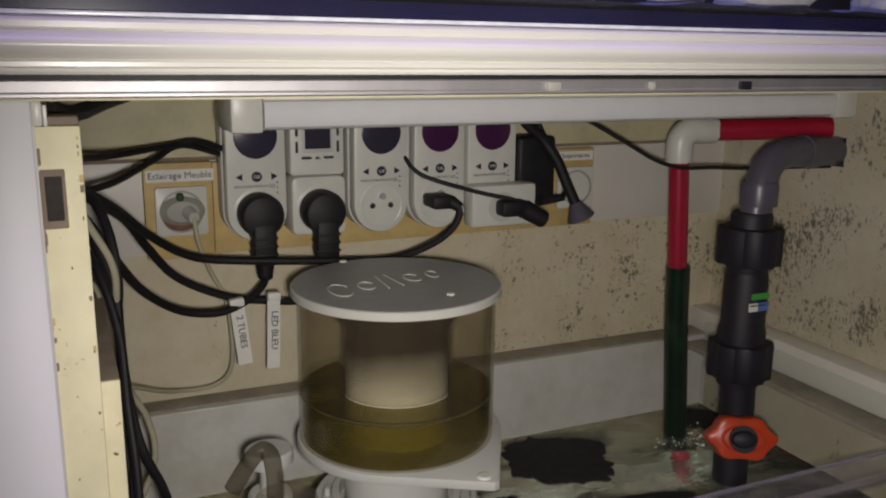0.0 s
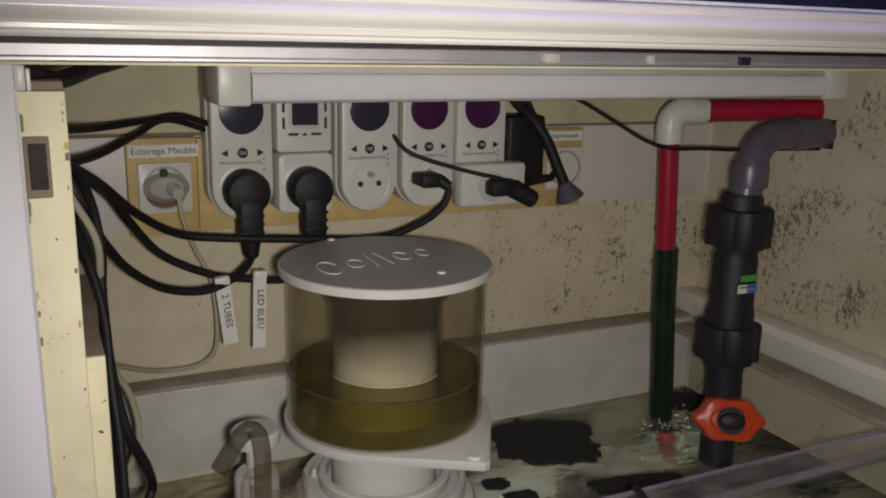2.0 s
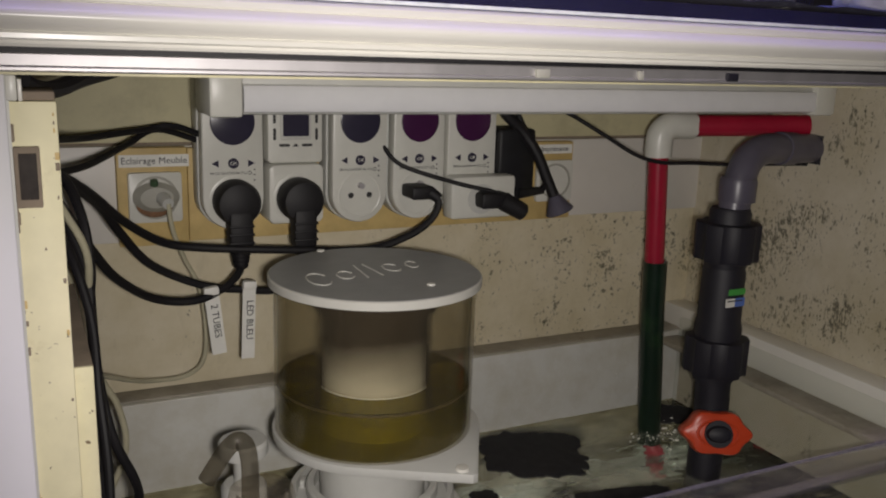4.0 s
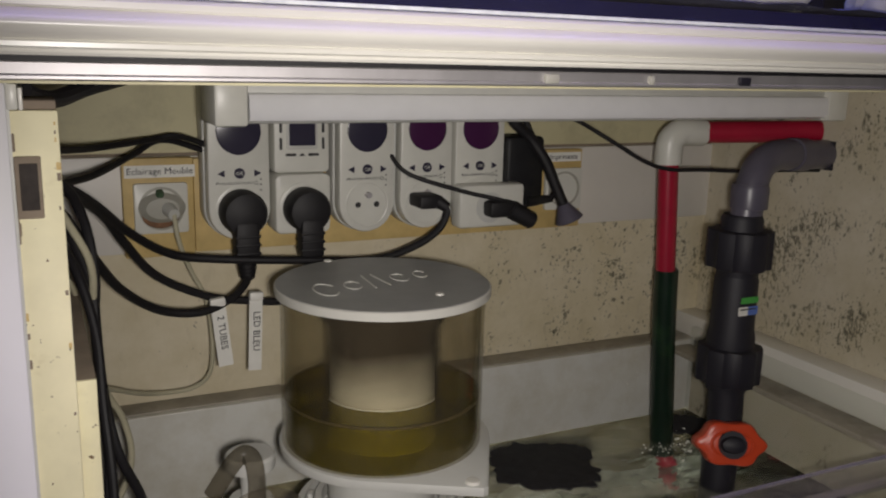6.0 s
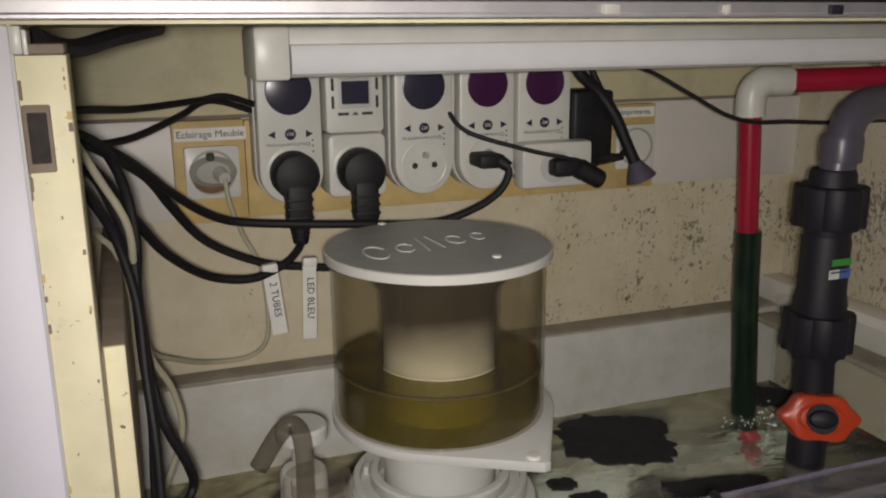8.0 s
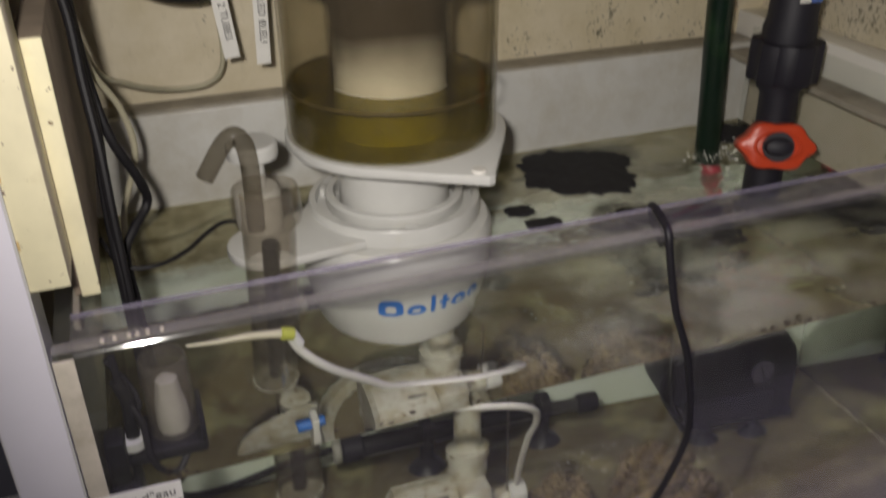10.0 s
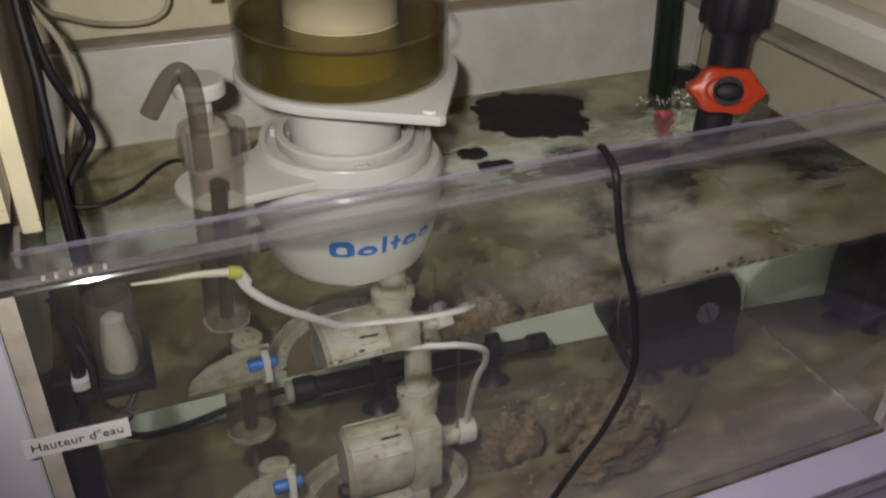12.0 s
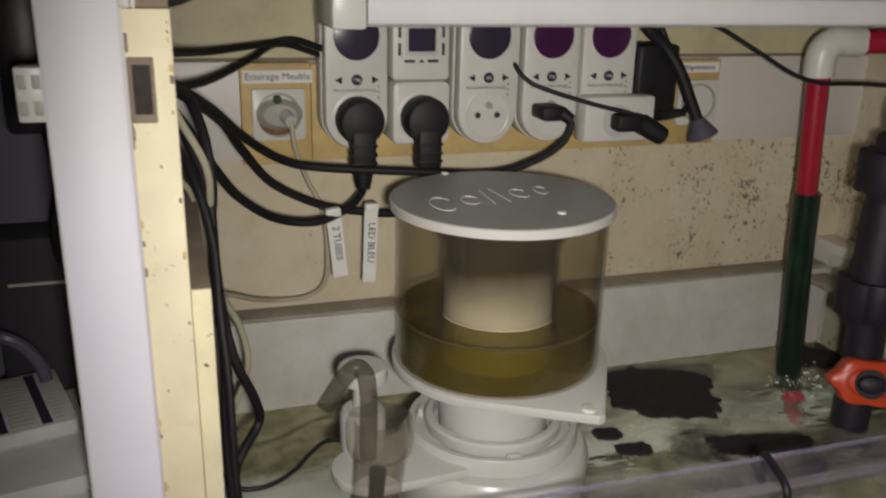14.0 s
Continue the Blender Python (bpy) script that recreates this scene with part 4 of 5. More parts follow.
cable([(0.224, -0.150, 0.352), (0.214, -0.175, 0.400), (0.200, -0.215, 0.455), (0.175, -0.262, 0.478), (0.130, -0.322, 0.510), (0.092, -0.362, 0.556), (0.0815, -0.3725, 0.5730), (0.0770, -0.382, 0.5790), (0.0715, -0.400, 0.5795), (0.0665, -0.4145, 0.5785), (0.0685, -0.4170, 0.562), (0.0780, -0.418, 0.521), (0.0925, -0.418, 0.482), (0.103, -0.419, 0.430), (0.101, -0.420, 0.400), (0.085, -0.421, 0.360), (0.060, -0.422, 0.322), (0.036, -0.424, 0.282), (0.02, -0.430, 0.235), (0.01, -0.445, 0.2295), (-0.05, -0.449, 0.2290)], 0.0025, BLACK, "black cable hung over the front glass of the sump")


def cable_tag(x, z0, z1, w, y, lean, words, label):
    ob = thing("cable_tag", label, "tag", (x, y, z1), group="cable tags")
    m = Matrix.Translation((x, y, z0)) @ pose(0, 0, 0, 0, lean, 0)
    h = z0 - z1
    part("paper", box(-w / 2, w / 2, -0.0003, 0.0003, -h, 0.004, m=m), PAPER, ob)
    part("fold", box(-w / 2 - 0.0002, w / 2 + 0.0002, -0.004, 0.004, 0.0, 0.0075, 0.0015, m=m), PAPER, ob)
    part("letters", writing(words, 0.0085, m @ facing(0.0006, -0.0008, -h * 0.44, -90)), INK, ob, "black printed words")


cable_tag(-0.1500, 0.673, 0.619, 0.0125, -0.094, -6, "2 TUBES", "white paper tag folded round a black cable")
cable_tag(-0.1165, 0.674, 0.610, 0.0115, -0.089, 2, "LED BLEU", "white paper tag with a curled end on a black cable")

# ---- cabinet lamp ----
tl = thing("strip_light", "unlit white strip light under the tank", "lamp", (0.125, -0.185, 0.84))
part("housing", box(-0.1660, 0.4420, -0.196, -0.150, 0.8340, 0.8675, 0.003), GREYWHITE, tl)
part("diffuser", moulding([(-0.1965, 0.8355), (-0.2005, 0.8365), (-0.2025, 0.8395), (-0.2025, 0.8515), (-0.2005, 0.8550), (-0.1965, 0.8560)], -0.1440, 0.4180), plain("frosted_diffuser", (0.76, 0.76, 0.78), 0.25, vary=0.04, bump=0.02), tl, "frosted diffuser")
part("end_cap", box(-0.1685, -0.1445, -0.2030, -0.149, 0.8325, 0.8677, 0.003), PLASTIC, tl)
part("end_cap", box(0.4185, 0.4450, -0.2030, -0.149, 0.8325, 0.8677, 0.003), PLASTIC, tl)

# ---- pipes ----
rp = thing("red_return_pipe", "red plastic pipe with a white elbow and a dark green hose", "pipe", (0.335, -0.10, 0.39))
PX, PY = 0.3225, -0.100
part("riser", rod((PX, PY, 0.650), (PX - 0.009, PY, 0.790), 0.0105, None, 24), RED, rp)
part("elbow", tube([(PX - 0.009, PY, 0.782), (PX - 0.0095, PY, 0.795), (PX - 0.0075, PY, 0.8065), (PX + 0.002, PY - 0.001, 0.8140), (PX + 0.014, PY - 0.002, 0.8145), (PX + 0.030, PY - 0.003, 0.8142)], 0.0142, 24), PLASTIC, rp, "white elbow")
part("crosspipe", rod((PX + 0.024, PY - 0.003, 0.8142), (0.4605, PY - 0.058, 0.8185), 0.0112, None, 24), RED, rp)
part("hose", tube([(PX + 0.0005, PY, 0.668), (PX + 0.0035, PY, 0.60), (PX + 0.0090, PY, 0.53), (PX + 0.0130, PY, 0.47), (PX + 0.0150, PY, 0.430)], 0.0128, 22), GREEN, rp, "dark green hose sleeve")
part("tail", tube([(PX + 0.0148, PY, 0.437), (PX + 0.0155, PY - 0.004, 0.425), (PX + 0.0150, PY - 0.012, 0.412), (PX + 0.0150, PY - 0.014, 0.36)], 0.0100, 18), RED, rp)

dp = thing("drain_pipe", "grey drain pipe with black unions and a ball valve", "pipe", (0.33, -0.2, 0.43))
part("bend", tube([(0.4605, -0.168, 0.7960), (0.425, -0.175, 0.7970), (0.395, -0.182, 0.7985), (0.368, -0.188, 0.7980), (0.347, -0.193, 0.7900), (0.335, -0.197, 0.7730), (0.330, -0.199, 0.7500), (0.327, -0.200, 0.725)], 0.0150, 26), GREY, dp)
part("bend_collar", lathe([(0.0152, 0.750), (0.0176, 0.751), (0.0178, 0.770), (0.0164, 0.774), (0.0152, 0.774)], (0.3325, -0.198), 30, closed=True), GREY, dp)
part("bend_collar", rod((0.398, -0.1812, 0.7984), (0.424, -0.1752, 0.7970), 0.0166, None, 26, bevel=0.001), GREY, dp)
DX, DY = 0.3245, -0.200


def union(z0, z1, r, lobes, x):
    own = bmesh.new()
    ring = []
    out = []
    for k in range(lobes * 8):
        a = 2 * math.pi * k / (lobes * 8)
        rr = r * (1.0 if (k % 8) in (1, 2, 3, 4, 5) else 0.90)
        out.append((rr * math.cos(a), rr * math.sin(a)))
    return extruded(out, z1 - z0, 0.002, Matrix.Translation((x, DY, z0)))


part("union_nut", union(0.694, 0.731, 0.0310, 6, 0.3240), PVC, dp)
part("upper_socket", lathe([(0.0, 0.683), (0.0190, 0.683), (0.0198, 0.690), (0.0198, 0.741), (0.0180, 0.745), (0.0, 0.745)], (0.3245, DY), 30), PVC, dp)
body_ = part("valve_body", lathe([(0.0, 0.570), (0.0200, 0.570), (0.0220, 0.600), (0.0232, 0.625), (0.0212, 0.634), (0.0208, 0.682), (0.0190, 0.688), (0.0, 0.688)], (DX, DY), 30), PVC, dp)
part("sticker", upright(rounded(0.0210, 0.0060, 0.001), DX - 0.0010, DY - 0.0214, 0.6660, 0.0008), STICKGREEN, body_, "green sticker")
part("sticker", upright(rounded(0.0110, 0.0085, 0.0005), DX - 0.0080, DY - 0.0212, 0.6555, 0.0008), PAPER, body_, "white and blue sticker")
part("sticker", upright(rounded(0.0120, 0.0085, 0.0005), DX + 0.0038, DY - 0.0214, 0.6555, 0.0008), STICKBLUE, body_)
part("sticker_print", upright(rounded(0.0190, 0.0012, 0.0003), DX - 0.0030, DY - 0.0220, 0.6575, 0.0004), INK, body_)
part("union_nut", union(0.578, 0.615, 0.0312, 6, 0.3250), PVC, dp)
part("lower_pipe", tube([(DX, DY, 0.590), (DX + 0.0010, DY - 0.002, 0.54), (DX - 0.004, DY - 0.006, 0.49), (DX - 0.005, DY - 0.008, 0.43)], 0.0172, 26), PVC, dp)
part("cross_arm", rod((DX + 0.02, DY, 0.560), (0.452, -0.120, 0.566), 0.0016, None, 10), GREY, dp)
axis = Vector((-0.46, -0.80, 0.30)).normalized()
kc = Vector((0.2900, -0.2500, 0.5370))
km = Matrix.Translation(kc) @ axis.to_track_quat("Z", "Y").to_matrix().to_4x4() @ Matrix.Diagonal((1, 0.66, 1, 1))
part("stem", rod(kc - axis * 0.055, kc + axis * 0.006, 0.0130, None, 22), PVC, dp)
lob = []
for k in range(96):
    a = 2 * math.pi * k / 96
    lob.append(((0.0315 + 0.0022 * math.cos(6 * a)) * math.cos(a), (0.0315 + 0.0022 * math.cos(6 * a)) * math.sin(a)))
knob = part("knob", extruded(lob, 0.026, 0.005, km @ Matrix.Translation((0, 0, -0.024))), ORANGE, dp, "orange six-lobed knob")
part("knob_recess", lathe([(0.0205, 0.0), (0.0205, 0.0025), (0.0190, 0.0032), (0.0175, 0.0022), (0.0175, 0.0)], m=km @ Matrix.Translation((0, 0, 0.0015)), seg=32, closed=True), ORANGE, knob)
part("knob_cap", lathe([(0.0, 0.0), (0.0120, 0.0), (0.0125, 0.004), (0.0105, 0.009), (0.0060, 0.011), (0.0, 0.011)], m=km @ Matrix.Translation((0, 0, 0.0015)), seg=28), PVC, knob, "black cap")

# ---- protein skimmer ----
SX, SY = -0.0460, -0.2110
sk = thing("protein_skimmer", "white protein skimmer with a smoked cup of brown skimmate", "skimmer", (SX, SY, BOTTOM))
lid = part("lid", lathe([(0.0, 0.7070), (0.0815, 0.7070), (0.0830, 0.7078), (0.0830, 0.7133), (0.0822, 0.7141), (0.0, 0.7141)], (SX, SY), 72), LIDEDGE, sk, "pale-edged lid")
part("lid_top", lathe([(0.0, 0.7142), (0.0818, 0.7142), (0.0814, 0.7146), (0.0, 0.7146)], (SX, SY), 72), LID, lid, "grey matt lid top")
dirx = Vector((0.971, 0.237, 0)).normalized()
diry = Vector((-0.237, 0.971, 0)).normalized()
marks = bmesh.new()
lm = Matrix(((dirx.x, diry.x, 0, -0.0499), (dirx.y, diry.y, 0, -0.2096), (0, 0, 1, 0.7147), (0, 0, 0, 1)))
px = -0.0550
for w, h, lean in ((0.017, 0.034, -14), (0.013, 0.022, -20), (0.0022, 0.038, -16), (0.0025, 0.036, -8), (0.013, 0.022, -12), (0.010, 0.020, -22)):
    if w > 0.005:
        ring = [(w / 2 * math.cos(radians(a)), h / 2 * math.sin(radians(a))) for a in range(30, 331, 30)]
        tube([lm @ pose(px + w / 2, 0, 0.0, 0, 0, lean) @ Vector((u, v, 0)) for u, v in ring], 0.0006, 6, 2, marks)
    else:
        tube([lm @ pose(px + w / 2, 0.003, 0.0, 0, 0, lean) @ Vector((0, v, 0)) for v in (-h / 2, 0, h / 2)], 0.0006, 6, 2, marks)
    px += w + 0.0085
part("engraving", marks, LIDEDGE, lid, "pale engraved maker's mark")
for v in (Vector((-0.0655, -0.1330, 0.7145)), Vector((-0.0215, -0.2605, 0.7145))):
    part("vent_hole", lathe([(0.0034, 0.0), (0.0030, 0.0012), (0.0, 0.0014)], m=Matrix.Translation(v), seg=18), TRIM, lid)
cup = part("cup_wall", lathe([(0.0785, 0.5902), (0.0785, 0.7069), (0.0760, 0.7069), (0.0760, 0.5902)], (SX, SY), 72, closed=True), CUP, sk, "smoked clear cup wall")
cup.visible_shadow = False
neck = part("neck", lathe([(0.0, 0.590), (0.0440, 0.590), (0.0425, 0.608), (0.0415, 0.625), (0.0408, 0.680), (0.0480, 0.694), (0.0520, 0.7030), (0.0, 0.7030)], (SX, SY), 56), NECK, sk, "cream foam neck with brown residue")
for r in (0.0432, 0.0446, 0.0458):
    shell = part("residue_layer", lathe([(r, 0.6275), (r, 0.640), (r, 0.682), (r + 0.008, 0.6945), (r + 0.009, 0.7025)], (SX, SY), 56), HAZE, neck)
    shell.visible_shadow = False
liq = part("skimmate", lathe([(0.0492, 0.5906), (0.0756, 0.5906), (0.0756, 0.6270), (0.0462, 0.6270)], (SX, SY), 64, closed=True), LIQUID, sk, "brown liquid in the cup")
liq.visible_shadow = False
part("scum_ring", lathe([(0.0764, 0.6262), (0.0770, 0.6262), (0.0770, 0.6280), (0.0764, 0.6280)], (SX, SY), 64, closed=True), RESIDUE, sk)
pl = []
ca = radians(-74)
for k in range(0, 33):
    a = ca + radians(45) + radians(270) * k / 32
    pl.append((SX + 0.0835 * math.cos(a), SY + 0.0835 * math.sin(a)))
cr = 0.0835 * math.sqrt(2)
pl.append((SX + cr * math.cos(ca - 0.02) * 0.985, SY + cr * math.sin(ca - 0.02) * 0.985))
pl.append((SX + cr * math.cos(ca + 0.02) * 0.985, SY + cr * math.sin(ca + 0.02) * 0.985))
pb = extruded(pl, 0.0072, 0.001, Matrix.Translation((0.003, 0, 0.5825)))
plate_ = part("base_plate", pb, SKIM, sk, "white cup plate with one square corner")
pc = Vector((SX + cr * 0.90 * math.cos(ca), SY + cr * 0.90 * math.sin(ca), 0.5896))
part("screw", lathe([(0.0052, 0), (0.0048, 0.0022), (0.0, 0.0026)], m=Matrix.Translation(pc), seg=18), TRIM, plate_)
part("throat", lathe([(0.0, 0.520), (0.0430, 0.520), (0.0430, 0.5823), (0.0, 0.5823)], (SX, SY), 56), SKIM, sk)
part("bayonet_ring", lathe([(0.0480, 0.5272), (0.0530, 0.5272), (0.0540, 0.5290), (0.0540, 0.5370), (0.0528, 0.5385), (0.0480, 0.5385)], (SX, SY), 56, closed=True), SKIM, sk)
part("collar", lathe([(0.0, 0.5180), (0.0660, 0.5180), (0.0675, 0.5200), (0.0675, 0.5320), (0.0665, 0.5338), (0.0622, 0.5338), (0.0612, 0.5275), (0.0460, 0.5270), (0.0, 0.5270)], (SX, SY), 64), SKIM, sk)
for a in (15, 150, 265):
    q = Vector((SX + 0.0580 * math.cos(radians(a)), SY + 0.0580 * math.sin(radians(a)), 0.5270))
    part("lug", box(-0.005, 0.005, -0.002, 0.002, 0.0, 0.007, 0.001, m=Matrix.Translation(q) @ pose(0, 0, 0, 0, 0, a + 90)), SKIM, sk)
body_s = part("reaction_body", lathe([(0.0, 0.396), (0.0600, 0.396), (0.0640, 0.401), (0.0668, 0.410), (0.0720, 0.450), (0.0760, 0.485), (0.0775, 0.500), (0.0778, 0.507), (0.0765, 0.5125), (0.0735, 0.5165), (0.0680, 0.5178), (0.0, 0.5178)], (SX, SY), 72), SKIM, sk, "white reaction body")
# blue maker's mark on the body: plain rings and bars bent round it
def bent_ring(bm, u, v, w, h, t, square):
    n = 28
    rows = []
    for k in range(n):
        a = 2 * math.pi * k / n
        c, q = math.cos(a), math.sin(a)
        f = (abs(c) ** square + abs(q) ** square) ** (-1 / square)
        rows.append([(u + (w / 2 - e) * f * c, v + (h / 2 - e) * f * q) for e in (0.0, t)])
    bent(bm, [[rows[k][0], rows[k][1], rows[(k + 1) % n][1], rows[(k + 1) % n][0]] for k in range(n)])


def bent(bm, quads):
    for quad in quads:
        ring = [(0.0725 + (v - 0.450) * 0.1143, MARK + u / 0.0740, v) for u, v in quad]  # just proud of the tapering body
        bm.faces.new([bm.verts.new((SX + r * math.cos(a), SY + r * math.sin(a), v)) for r, a, v in ring])


MARK, mz = radians(-118), 0.4600
mk = bmesh.new()
bent_ring(mk, 0.0090, mz + 0.0100, 0.0190, 0.0205, 0.0054, 3.5)
bent_ring(mk, 0.0285, mz + 0.0073, 0.0155, 0.0152, 0.0043, 2.2)
bent(mk, [[(0.0395, mz), (0.0433, mz), (0.0433, mz + 0.021), (0.0395, mz + 0.021)], [(0.0490, mz), (0.0528, mz), (0.0528, mz + 0.019), (0.0490, mz + 0.019)],
          [(0.0465, mz + 0.0115), (0.0490, mz + 0.0115), (0.0490, mz + 0.0145), (0.0465, mz + 0.0145)], [(0.0528, mz + 0.0115), (0.0553, mz + 0.0115), (0.0553, mz + 0.0145), (0.0528, mz + 0.0145)]])
bent_ring(mk, 0.0645, mz + 0.0073, 0.0155, 0.0152, 0.0043, 2.2)
bent_ring(mk, 0.0805, mz + 0.0073, 0.0140, 0.0152, 0.0043, 2.2)
part("maker_mark", mk, BLUE, body_s, "blue maker's mark of plain rings and bars")
arm_out = []
for k in range(17):
    a = radians(80 + 200 * k / 16)
    arm_out.append((-0.152 + 0.030 * math.cos(a), -0.2450 + 0.030 * math.sin(a)))
arm_out += [(SX - 0.040, SY - 0.058), (SX - 0.030, SY + 0.03)]
arm = part("side_arm", extruded(arm_out, 0.0072, 0.001, Matrix.Translation((0, 0, 0.5200))), SKIM, sk, "white side arm with a valve cap")
part("valve_cap", lathe([(0.0, 0.5272), (0.0165, 0.5272), (0.0170, 0.530), (0.0170, 0.557), (0.0150, 0.560), (0.0, 0.560)], (-0.1530, -0.2180), 32), SKIM, arm)
part("cap_stem", rod((-0.1530, -0.2180, 0.560), (-0.1530, -0.2180, 0.584), 0.0075, None, 20), SKIM, arm)
part("cap_top", lathe([(0.0, 0.584), (0.0180, 0.584), (0.0185, 0.586), (0.0185, 0.593), (0.0170, 0.595), (0.0, 0.595)], (-0.1530, -0.2180), 32), SKIM, arm)
part("foot_dish", lathe([(0.0620, BOTTOM + 0.001), (0.0760, BOTTOM + 0.001), (0.0770, BOTTOM + 0.014), (0.0740, BOTTOM + 0.016), (0.0710, BOTTOM + 0.006), (0.0620, BOTTOM + 0.004)], (-0.055, -0.250), 56, closed=True), PUMPWHITE, sk, "silted white foot ring")
part("standpipe", rod((-0.0200, -0.245, 0.318), (-0.0200, -0.245, 0.3970), 0.0115, None, 24), PUMPWHITE, sk)
pump = part("pump", lathe([(0.0, 0.0), (0.0300, 0.0), (0.0345, 0.004), (0.0350, 0.010), (0.0350, 0.055), (0.0, 0.055)], m=Matrix.Translation((-0.0900, -0.255, 0.2830)) @ pose(0, 0, 0, 0, 90, 0), seg=36), PUMPWHITE, sk, "silted white pump")
part("pump_block", box(-0.0360, -0.0080, -0.2840, -0.2280, 0.2480, 0.3160, 0.003), PUMPWHITE, pump)
part("pump_foot", box(-0.0900, -0.0200, -0.2880, -0.2250, BOTTOM + 0.0005, 0.2500, 0.002), PUMPWHITE, pump)
part("pipe_collar", lathe([(0.0, 0.3160), (0.0165, 0.3160), (0.0165, 0.3330), (0.0185, 0.3335), (0.0185, 0.3420), (0.0, 0.3420)], (-0.0200, -0.245), 28), PUMPWHITE, pump)
part("outlet", rod((-0.0085, -0.255, 0.2860), (0.0240, -0.255, 0.2860), 0.0100, None, 20), PUMPWHITE, pump)
part("outlet_nut", rod((0.0130, -0.255, 0.2860), (0.0280, -0.255, 0.2860), 0.0128, None, 20, bevel=0.001), GREYWHITE, pump)
for k in range(5):
    a = radians(208 + 22 * k)
    part("pump_rib", box(-0.0860, -0.0375, -0.0010, 0.0010, 0.0, 0.0014, 0.0004, m=Matrix.Translation((0, -0.255 + 0.0348 * math.cos(a), 0.2830 - 0.0348 * math.sin(a))) @ pose(0, 0, 0, math.degrees(-a) - 90, 0, 0)), PUMPWHITE, pump)
part("cable_gland", tube([(-0.090, -0.272, 0.272), (-0.096, -0.276, 0.276), (-0.097, -0.276, 0.266), (-0.090, -0.272, 0.258)], 0.0022, 10), BLACK, pump)
part("bracket_rod", rod((0.0105, -0.262, 0.2960), (0.0105, -0.262, 0.3900), 0.0012, None, 10), CLEAR, pump, "thin clear rod")
part("pump_print", box(-0.0600, -0.0440, -0.2760, -0.2745, 0.3130, 0.3148), INK, pump)

# clear standpipe reactor beside the skimmer, with a bent smoky tube
RX, RY = -0.1560, -0.2850
LEAN = Matrix(((1, 0, 0, 0), (0, 1, -0.27, 0.27 * 0.563), (0, 0, 1, 0), (0, 0, 0, 1)))  # the column leans on the skimmer
rc = thing("clear_column", "clear plastic column with a bent smoky outlet tube", "tube", (RX, RY, 0.31))
for w in (part("column", lathe([(0.0180, 0.326), (0.0180, 0.563), (0.0168, 0.563), (0.0168, 0.326)], (RX, RY), 36, m=LEAN, closed=True), CLEAR, rc),
          part("top_ring", lathe([(0.0170, 0.563), (0.0215, 0.565), (0.0228, 0.571), (0.0228, 0.583), (0.0215, 0.589), (0.0170, 0.589)], (RX, RY), 36, closed=True), CLEAR, rc),
          part("bent_tube", tube([(RX - 0.0080, RY, 0.560), (-0.1635, RY + 0.0000, 0.5984), (-0.1638, RY + 0.0005, 0.6104), (-0.1655, RY + 0.0010, 0.6210), (-0.1702, RY + 0.0015, 0.6265), (-0.1752, RY + 0.0020, 0.6242), (-0.1808, RY + 0.0025, 0.6177), (-0.1921, RY + 0.0030, 0.6002)], 0.0060, 20), SMOKE, rc, "smoky bent tube")):
    w.visible_shadow = False
part("inner_rod", rod(LEAN @ Vector((RX, RY, 0.330)), LEAN @ Vector((RX, RY, 0.545)), 0.0058, None, 16), PUMPBLACK, rc, "dark inner rod")
part("foot_ring", lathe([(0.0, 0.318), (0.0175, 0.318), (0.0190, 0.320), (0.0190, 0.326), (0.0, 0.326)], (RX, RY), 32, m=LEAN), PUMPWHITE, rc)
part("support", rod((RX, -0.2150, BOTTOM + 0.0005), LEAN @ Vector((RX, RY, 0.3190)), 0.0025, None, 12), CLEAR, rc)

# ---- other gear in the sump ----
fl = thing("float_switch", "black float switch bracket with a clear cup and white float", "float switch", (-0.262, -0.375, 0.40))
part("bracket", box(-0.2762, -0.2590, -0.3960, -0.3700, 0.392, 0.458, 0.003), PUMPBLACK, fl)
part("bracket_arm", box(-0.2762, -0.2640, -0.3900, -0.3720, 0.452, 0.494, 0.003), PUMPBLACK, fl)
part("platform", box(-0.2650, -0.2190, -0.3860, -0.3480, 0.470, 0.479, 0.003), PUMPBLACK, fl)
part("platform_lip", box(-0.2225, -0.2190, -0.3860, -0.3480, 0.4785, 0.4900, 0.001), PUMPBLACK, fl)
fc = part("float_cup", lathe([(0.0145, 0.4795), (0.0145, 0.526), (0.0132, 0.531), (0.0120, 0.531), (0.0133, 0.525), (0.0133, 0.4795)], (-0.2365, -0.3660), 28, closed=True), CLEAR, fl, "clear cup")
fc.visible_shadow = False
fb = lathe([(0.0, 0.4795), (0.0092, 0.4795), (0.0098, 0.483), (0.0092, 0.497), (0.0070, 0.506), (0.0062, 0.515), (0.0, 0.517)], (-0.2365, -0.3660), 30)
fb.normal_update()
part("float", lumpy(fb, 0.0010, 180), GREYWHITE, fl, "white crusted float")
part("collar", lathe([(0.0, 0.4830), (0.0072, 0.4830), (0.0076, 0.489), (0.0, 0.491)], (-0.2600, -0.3800), 20), GREYWHITE, fl)
part("stem", tube([(-0.2600, -0.380, 0.483), (-0.2590, -0.380, 0.500), (-0.2585, -0.378, 0.514), (-0.2620, -0.376, 0.528)], 0.0040, 12), PUMPBLACK, fl)
